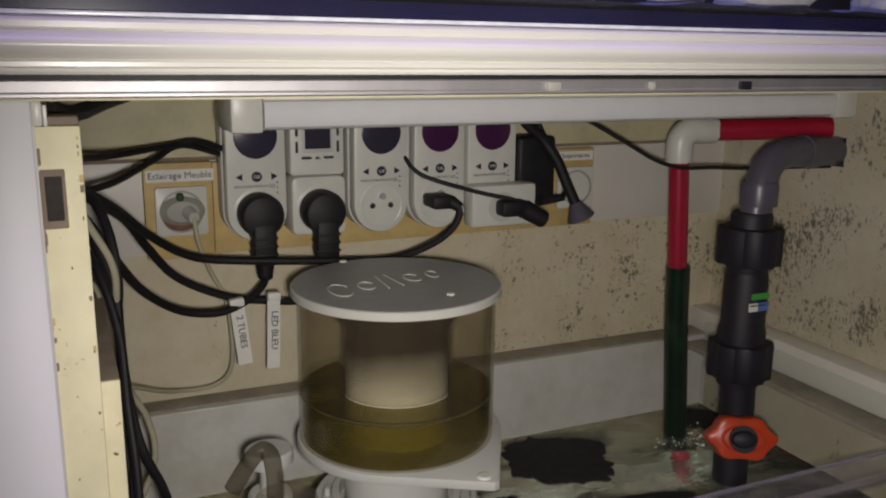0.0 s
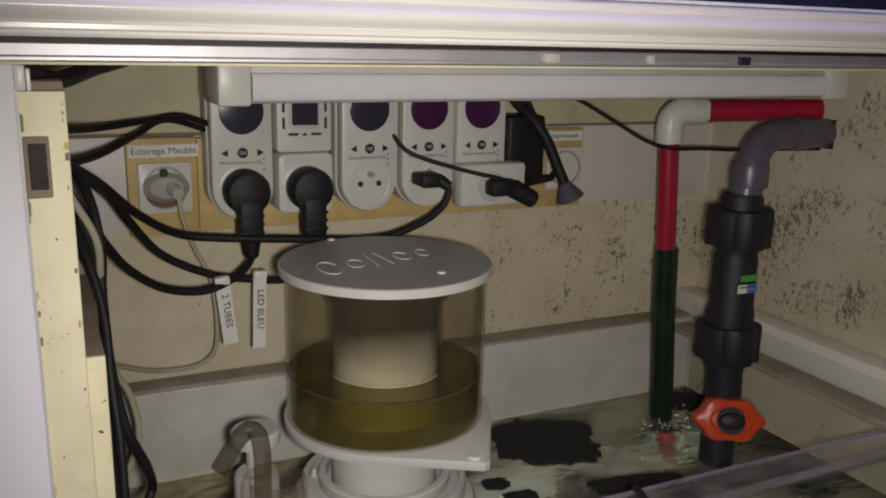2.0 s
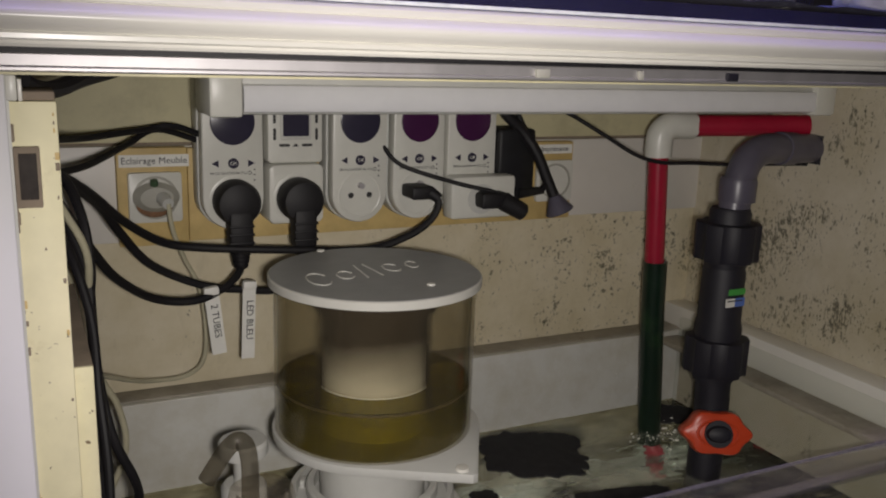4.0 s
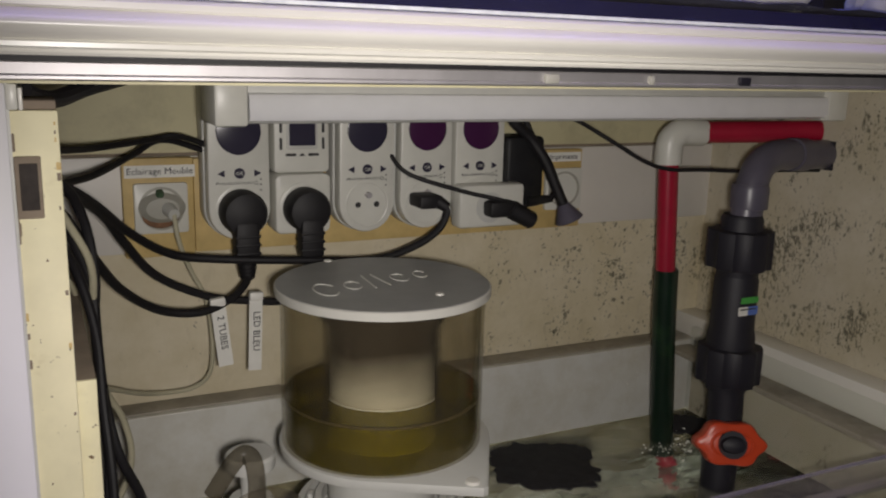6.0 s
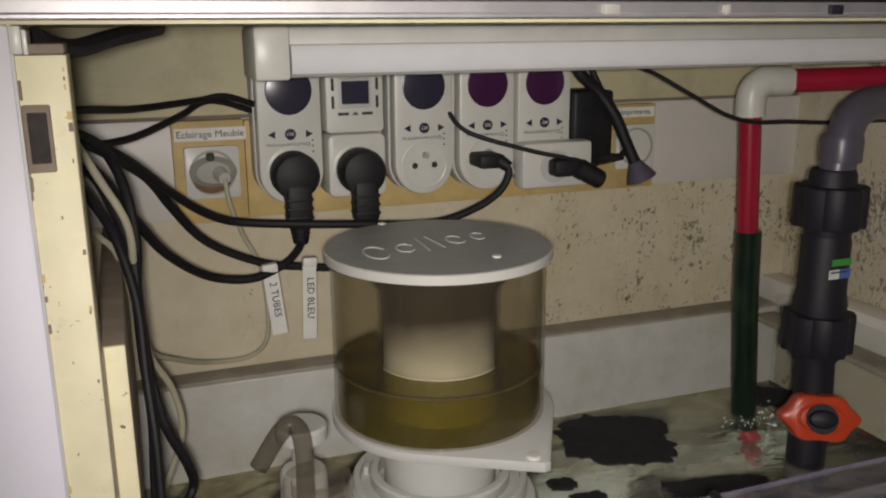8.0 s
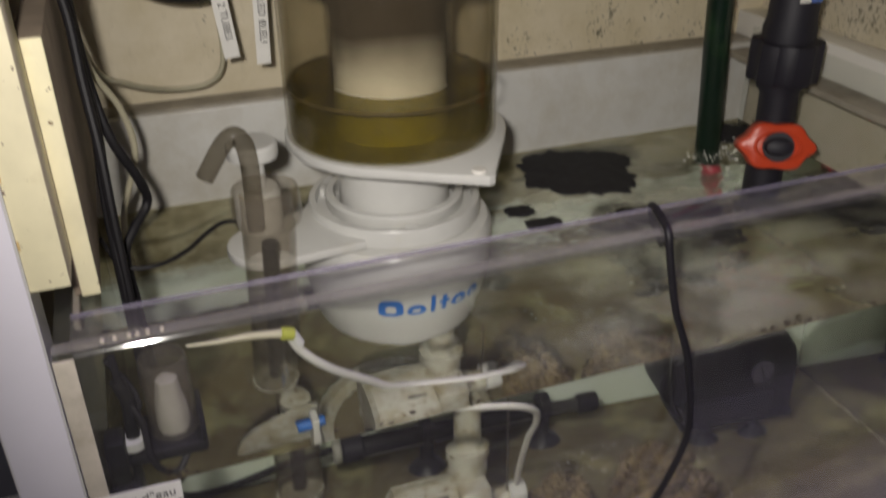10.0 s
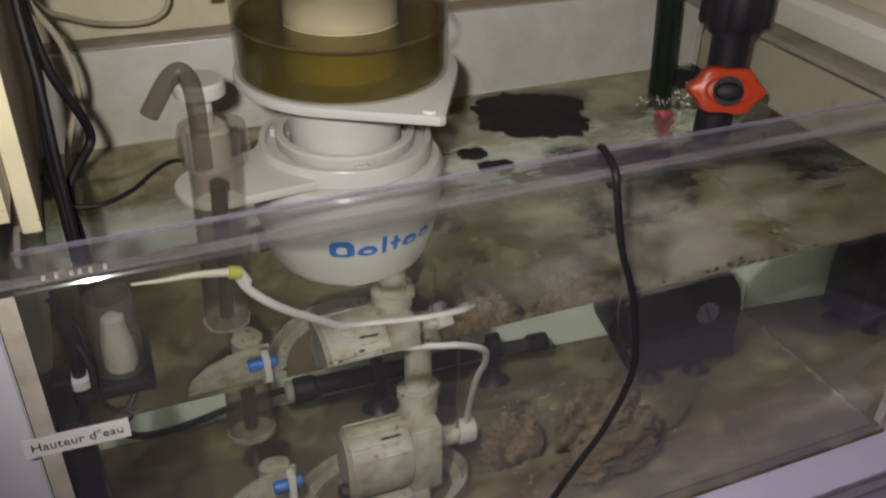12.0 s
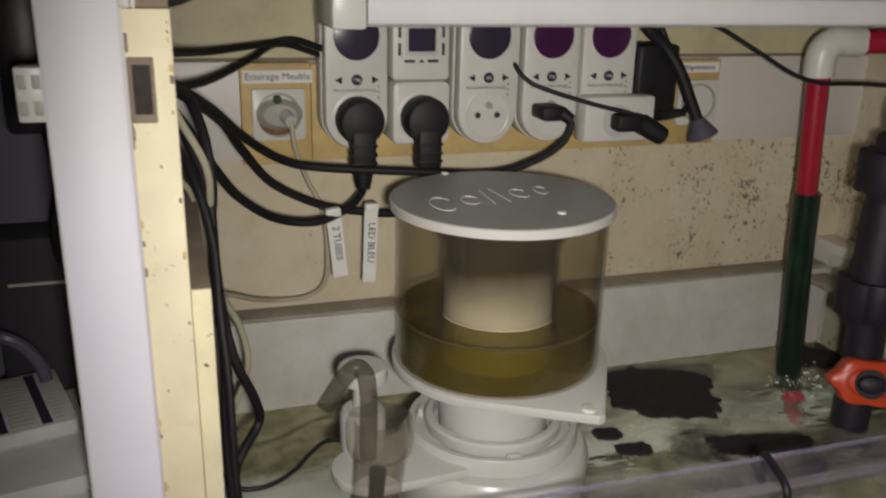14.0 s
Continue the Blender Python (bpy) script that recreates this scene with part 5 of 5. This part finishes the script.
part("lead", tube([(-0.2620, -0.376, 0.545), (-0.2600, -0.378, 0.520), (-0.2530, -0.384, 0.500), (-0.2520, -0.389, 0.480), (-0.2460, -0.391, 0.466), (-0.2380, -0.390, 0.462), (-0.2310, -0.382, 0.471)], 0.0021, 10), BLACK, fl)
part("lead", tube([(-0.2660, -0.372, 0.540), (-0.2560, -0.374, 0.522), (-0.2530, -0.378, 0.510), (-0.2570, -0.380, 0.500), (-0.2590, -0.380, 0.492)], 0.0015, 8), BLACK, fl)
for k in range(2):
    part("cap", rod((-0.2715 + 0.0085 * k, -0.3985, 0.404), (-0.2715 + 0.0085 * k, -0.388, 0.404), 0.0040, None, 14), PUMPBLACK, fl)

va = thing("dosing_valve", "silted white fan-shaped guard with a blue tube joint", "valve", (-0.150, -0.30, BOTTOM))
fan = [(-0.205, 0.0), (-0.135, 0.0)] + [(-0.135 - 0.070 * math.sin(radians(a)), 0.052 * math.cos(radians(a))) for a in range(0, 85, 10)]
part("guard", extruded(fan, 0.004, 0.0008, Matrix.Translation((0.008, -0.238, BOTTOM + 0.0005)) @ FRONT), PUMPWHITE, va)
part("joint", rod((-0.1480, -0.250, 0.2755), (-0.1240, -0.250, 0.2770), 0.0062, None, 18, bevel=0.001), BLUE, va, "blue joint")
part("strap", box(-0.1360, -0.1300, -0.2590, -0.2440, BOTTOM + 0.0005, 0.2890, 0.001), PLASTIC, va)
part("elbow", lathe([(0.0, BOTTOM + 0.0005), (0.0140, BOTTOM + 0.0005), (0.0130, 0.284), (0.0, 0.288)], (-0.143, -0.222), 24), PUMPWHITE, va)

he = thing("heater", "black and steel tube heater on suction feet", "heater", (0.03, -0.088, BOTTOM))
part("tube", rod((0.020, -0.088, 0.2720), (0.138, -0.088, 0.2690), 0.0078, None, 24), plain("dark_steel", (0.16, 0.16, 0.15), 0.22, 0.7, bump=0.02), he, "dull steel tube")
part("sleeve", rod((-0.085, -0.088, 0.2745), (0.095, -0.088, 0.2702), 0.0105, None, 24, bevel=0.001), PUMPBLACK, he, "black plastic sleeve")
part("seam_line", box(-0.080, 0.090, -0.0992, -0.0975, 0.2680, 0.2695, 0.0003), plain("steel_line", (0.30, 0.29, 0.26), 0.3, 0.6, bump=0), he)
part("end", rod((0.134, -0.088, 0.2692), (0.156, -0.088, 0.2688), 0.0110, None, 24, bevel=0.002), PUMPBLACK, he, "black end cap")
part("end", rod((-0.104, -0.088, 0.2750), (-0.083, -0.088, 0.2745), 0.0130, None, 24, bevel=0.002), PVC, he, "dark violet end cap")
part("end_ring", rod((-0.112, -0.088, 0.2752), (-0.104, -0.088, 0.2750), 0.0115, None, 24, bevel=0.002), DULL, he, "pale rubber ring")
for x in (-0.022, 0.098):
    part("foot", lathe([(0.0, BOTTOM + 0.0005), (0.0190, BOTTOM + 0.0005), (0.0150, BOTTOM + 0.006), (0.0070, BOTTOM + 0.012), (0.0070, 0.272), (0.0, 0.272)], (x, -0.088), 22), PUMPBLACK, he)
    part("ring", rod((x - 0.005, -0.088, 0.2755), (x + 0.005, -0.088, 0.2755), 0.0145, None, 22), PUMPBLACK, he)
cable([(-0.105, -0.088, 0.279), (-0.150, -0.075, 0.268), (-0.200, -0.070, 0.256), (-0.240, -0.080, 0.262), (-0.262, -0.120, 0.300)], 0.0036, BLACK, "black heater cable under water")

bp_ = thing("return_pump", "black return pump on four rubber feet", "pump", (0.258, -0.165, BOTTOM))
pout = [(-0.056, -0.046), (0.054, -0.046), (0.058, -0.040), (0.060, 0.004), (0.055, 0.026), (0.044, 0.042), (0.026, 0.051), (0.004, 0.053), (-0.044, 0.048), (-0.056, 0.038)]
pm = Matrix.Translation((0.2810, -0.1720, 0.3060)) @ pose(0, 0, 0, 0, 0, -7)
part("body", extruded(pout, 0.080, 0.006, pm @ FRONT), PUMPBLACK, bp_)
part("cap_disc", lathe([(0.0, 0), (0.0125, 0), (0.0115, 0.002), (0.0, 0.0022)], m=pm @ Matrix.Translation((0.020, -0.0002, 0.004)) @ pose(0, 0, 0, 90), seg=24), GREY, bp_, "grey round plug")
part("disc_slot", box(-0.0085, 0.0085, -0.0032, -0.0020, -0.0010, 0.0010, m=pm @ Matrix.Translation((0.020, 0, 0.004)) @ pose(0, 0, 0, 0, 70, 0)), PVC, bp_)
part("face_band", rod(pm @ Vector((-0.0545, 0.006, 0.000)), pm @ Vector((-0.0545, 0.074, 0.000)), 0.030, None, 28, bevel=0.003), PVC, bp_)
part("intake_cover", box(-0.0615, -0.0555, 0.010, 0.070, -0.036, 0.030, 0.002, m=pm), GREY, bp_, "grey intake cover")
part("lower_shell", box(-0.058, 0.036, -0.0035, 0.060, -0.044, -0.020, 0.003, m=pm), PUMPBLACK, bp_)
part("base", box(-0.062, 0.060, -0.004, 0.082, -0.053, -0.0445, 0.003, m=pm), PUMPBLACK, bp_)
for x, y in ((-0.032, 0.008), (0.022, 0.008), (-0.032, 0.068), (0.040, 0.068)):
    q = pm @ Vector((x, y, 0))
    part("rubber_foot", lathe([(0.0, BOTTOM + 0.0005), (0.0165, BOTTOM + 0.0005), (0.0135, BOTTOM + 0.004), (0.0060, BOTTOM + 0.010), (0.0065, 0.2540), (0.0, 0.2540)], (q.x, q.y), 18), PUMPBLACK, bp_)
cable([(0.222, -0.150, 0.356), (0.206, -0.160, 0.352), (0.198, -0.175, 0.325), (0.201, -0.180, 0.295), (0.218, -0.170, 0.270)], 0.0026, BLACK, "black pump lead under water")


def rock(x, y, rx, ry, rz, seed, label):
    own = bmesh.new()
    bmesh.ops.create_icosphere(own, subdivisions=5, radius=1)
    for v in own.verts:
        p = v.co.copy()
        d = 0.24 * noise.noise(p * 1.5 + Vector((seed, 0, 0))) + 0.20 * noise.noise(p * 3.3 + Vector((0, seed, 0))) + 0.13 * noise.noise(p * 8 + Vector((0, 0, seed)))
        pit = noise.noise(p * 6 + Vector((seed, seed, 0)))
        d -= 0.16 * max(0.0, pit - 0.15)
        v.co = p * (1 + d)
        v.co.z = max(v.co.z, -0.75)
    bmesh.ops.transform(own, matrix=Matrix.Translation((x, y, BOTTOM + rz * 0.74)) @ Matrix.Diagonal((rx, ry, rz, 1)), verts=own.verts[:])
    solid("reef_rock", own, ROCK, label, "rock", group="reef rocks")


rock(0.0650, -0.2480, 0.030, 0.028, 0.029, 1.3, "knobbly brown reef rock beside the skimmer pump")
rock(0.1480, -0.2700, 0.040, 0.030, 0.040, 4.1, "tall pitted brown reef rock")
rock(0.1400, -0.3250, 0.047, 0.026, 0.022, 7.7, "low brown reef rock at the foot of a taller one")
rock(0.1870, -0.2900, 0.020, 0.018, 0.026, 9.2, "small brown reef rock")

solid("flat_tube", tube([(-0.222, -0.392, 0.5520), (-0.205, -0.391, 0.5500), (-0.188, -0.390, 0.5488), (-0.1695, -0.390, 0.5462)], 0.0008, 12, r2=0.0027), CABLEW, "pale flattened tube ending at the hose joint", "tube")
solid("air_hose", tube([ (-0.1655, -0.390, 0.5445), (-0.1591, -0.390, 0.5310), (-0.142, -0.385, 0.5105), (-0.115, -0.372, 0.4840), (-0.085, -0.358, 0.4560), (-0.060, -0.357, 0.4470), (-0.035, -0.357, 0.4410), (-0.010, -0.352, 0.4320), (0.0080, -0.342, 0.4180), (0.0145, -0.327, 0.3980), (0.0140, -0.310, 0.3760), (0.0155, -0.288, 0.3430), (0.0185, -0.267, 0.3130), (0.0200, -0.258, 0.2970)], 0.0028, 14), HOSE, "white air hose looping over the water to the pump", "hose")


jt = thing("hose_joint", "yellow-green joint where the white air hose bends", "joint", (-0.166, -0.390, 0.541))
part("sleeve", rod((-0.1700, -0.390, 0.5462), (-0.1625, -0.390, 0.5440), 0.0040, None, 16, bevel=0.0006), plain("yellow_green_plastic", (0.38, 0.40, 0.06), 0.4), jt)
part("spout", rod((-0.1640, -0.390, 0.5445), (-0.1600, -0.390, 0.5360), 0.0036, None, 14, bevel=0.0005), GREYWHITE, jt)


def mat_patch(x, y, rx, ry, seed, label):
    out = []
    for k in range(72):
        a = 2 * math.pi * k / 72
        c, s_ = math.cos(a), math.sin(a)
        q = (abs(c) ** 3 + abs(s_) ** 3) ** (-1 / 3)
        r = q * (1 + 0.26 * noise.noise(Vector((c * 1.4 + seed, s_ * 1.4, seed))) + 0.16 * noise.noise(Vector((c * 5, s_ * 5 + seed, 2))) + 0.10 * noise.noise(Vector((c * 13, s_ * 13 + seed, 4))))
        out.append((rx * r * c, ry * r * s_))
    solid("filter_sponge", extruded(out, 0.0045, 0.001, Matrix.Translation((x, y, WATER - 0.0036)) @ pose(0, 0, 0, 0, 0, -12)), SPONGE, label, "sponge", group="floating sponges")


mat_patch(0.180, -0.104, 0.056, 0.050, 3.0, "ragged black filter sponge floating by the back pane")
mat_patch(0.086, -0.165, 0.013, 0.010, 8.0, "small black sponge scrap on the water")
mat_patch(0.098, -0.195, 0.016, 0.010, 11.0, "small black sponge scrap on the water")
mat_patch(0.212, -0.218, 0.050, 0.016, 14.0, "long black sponge strip on the water")
mat_patch(0.385, -0.080, 0.026, 0.026, 17.0, "black sponge in the back corner of the sump")

sq = thing("paper_square", "small beige paper square on the back pane", "label", (-0.124, -0.031, 0.527))
part("paper", box(-0.1420, -0.1170, -0.0310, -0.0303, 0.5130, 0.5370), plain("beige_paper", (0.50, 0.47, 0.38), 0.6), sq)

# ---- the neighbouring compartment ----
sh = solid("side_shelf", box(-0.60, -0.3245, -0.38, -0.11, 0.535, 0.550, 0.001), CARD, "brown shelf board beside the stile", "shelf")
def booklet(z, h, turn, w, d, corner, mat_, label, printed=False):
    """A booklet lying flat; corner: its far corner beside the stile."""
    ob = thing("booklet", label, "booklet", (corner[0], corner[1], z), group="pile of booklets")
    m = Matrix.Translation((corner[0], corner[1], z)) @ pose(0, 0, 0, 0, 0, turn)
    part("page_block", box(-w, 0, -d, 0, 0.0006, h - 0.0006, 0.0003, m=m), PAGE, ob, "cream page edges")
    part("cover", box(-w - 0.001, 0.001, -d - 0.001, 0.001, h - 0.0006, h, 0.0002, m=m), mat_, ob)
    part("cover", box(-w - 0.001, 0.001, -d - 0.001, 0.001, 0.0, 0.0006, 0.0002, m=m), mat_, ob)
    if printed:
        for u in (-0.0165, -0.0420):
            part("printed_bar", box(u - 0.0030, u + 0.0030, -d + 0.002, -0.002, h, h + 0.0003, m=m), SCREEN, ob, "dark printed bar")
        for k in range(13):
            v = -0.006 - 0.0055 * k
            for u0, u1 in ((-0.0370, -0.0210), (-0.0115, -0.0030)):
                part("printed_line", box(u0, u1 - 0.004 * random.random(), v - 0.0008, v + 0.0008, h, h + 0.0002, m=m), DULL, ob)


booklet(0.5505, 0.014, 9, 0.16, 0.15, (-0.352, -0.190), CARD, "brown card folder at the bottom of a pile")
booklet(0.5650, 0.012, 22, 0.15, 0.12, (-0.350, -0.196), PAGE, "white booklet in a pile on the shelf")
booklet(0.5775, 0.011, 11, 0.15, 0.115, (-0.353, -0.190), PAGE, "white booklet in a pile on the shelf")
booklet(0.5890, 0.010, 16, 0.13, 0.079, (-0.366, -0.177), PAGE, "printed booklet with dark bars on top of a pile", True)
cable([(-0.430, -0.17, 0.6150), (-0.410, -0.19, 0.6330), (-0.392, -0.20, 0.6370), (-0.378, -0.20, 0.6280), (-0.3695, -0.20, 0.6140), (-0.367, -0.20, 0.6025)], 0.0045, GREY, "grey cable curving down onto the booklets")
pa = thing("black_adapter", "black power adapter hung in the dark compartment", "adapter", (-0.355, -0.19, 0.772))
part("body", box(-0.3680, -0.3430, -0.2150, -0.1700, 0.7720, 0.8670, 0.004), PUMPBLACK, pa)
part("neck", rod((-0.3470, -0.195, 0.7730), (-0.3465, -0.195, 0.7560), 0.0050, 0.0036, 14), PUMPBLACK, pa)
cable([(-0.3465, -0.195, 0.760), (-0.3460, -0.198, 0.735), (-0.3500, -0.200, 0.712), (-0.3500, -0.198, 0.690), (-0.3430, -0.192, 0.676), (-0.3380, -0.180, 0.690)], 0.0030, BLACK, "black cable looping behind the stile")
bx_ = thing("dark_box", "dark plastic box with a pale edge beside the booklets", "box", (-0.36, -0.13, 0.551))
part("body", box(-0.4000, -0.3400, -0.1580, -0.1150, 0.5505, 0.6900, 0.003), NIGHT, bx_)
part("edge", box(-0.3900, -0.3420, -0.1592, -0.1581, 0.6560, 0.6580), DULL, bx_, "pale edge line")

# foam and droplets round the pipe, white specks for glints on the silt: too many to count
def specks(name, count, place, r0, r1, material, label):
    own = bmesh.new()
    for k in range(count):
        bmesh.ops.create_icosphere(own, subdivisions=1, radius=r0 + (r1 - r0) * random.random() ** 2, matrix=Matrix.Translation(place()))
    solid(name, own, material, label, "bubbles", kind="stuff")


FOAM_GLINT = plain("white_foam_and_glints", (0.78, 0.78, 0.72), 0.2, vary=0.05, bump=0)
specks("foam_bubbles", 70, lambda: (0.337 + random.gauss(0, 0.022), -0.125 + random.gauss(0, 0.018), WATER + 0.0004), 0.0005, 0.0019, FOAM_GLINT, "white foam bubbles on the water by the pipe")
specks("splash_drops", 26, lambda: (0.33 + 0.085 * random.random(), YB - 0.0085, 0.475 + 0.075 * random.random()), 0.0004, 0.0011, FOAM_GLINT, "splashed drops on the back pane")
# the next two sets of white specks imitate highlights and sparkles
specks("seam_glints", 120, lambda: (XR - 0.0125 + random.gauss(0, 0.0022), -0.10 - 0.27 * random.random(), BOTTOM + 0.001), 0.0003, 0.0009, FOAM_GLINT, "pale specks painted as highlights along the bottom seam")
specks("silt_glints", 130, lambda: (0.17 + random.gauss(0, 0.045), -0.215 + random.gauss(0, 0.035), BOTTOM + 0.0008), 0.0004, 0.0012, FOAM_GLINT, "small white specks painted as sparkles on the silt")
specks("gravel_grains", 260, lambda: (0.06 + 0.20 * random.random(), -0.12 - 0.24 * random.random() ** 1.5, BOTTOM + 0.0005), 0.0004, 0.0012, PALEROCK, "pale grains on the silt")
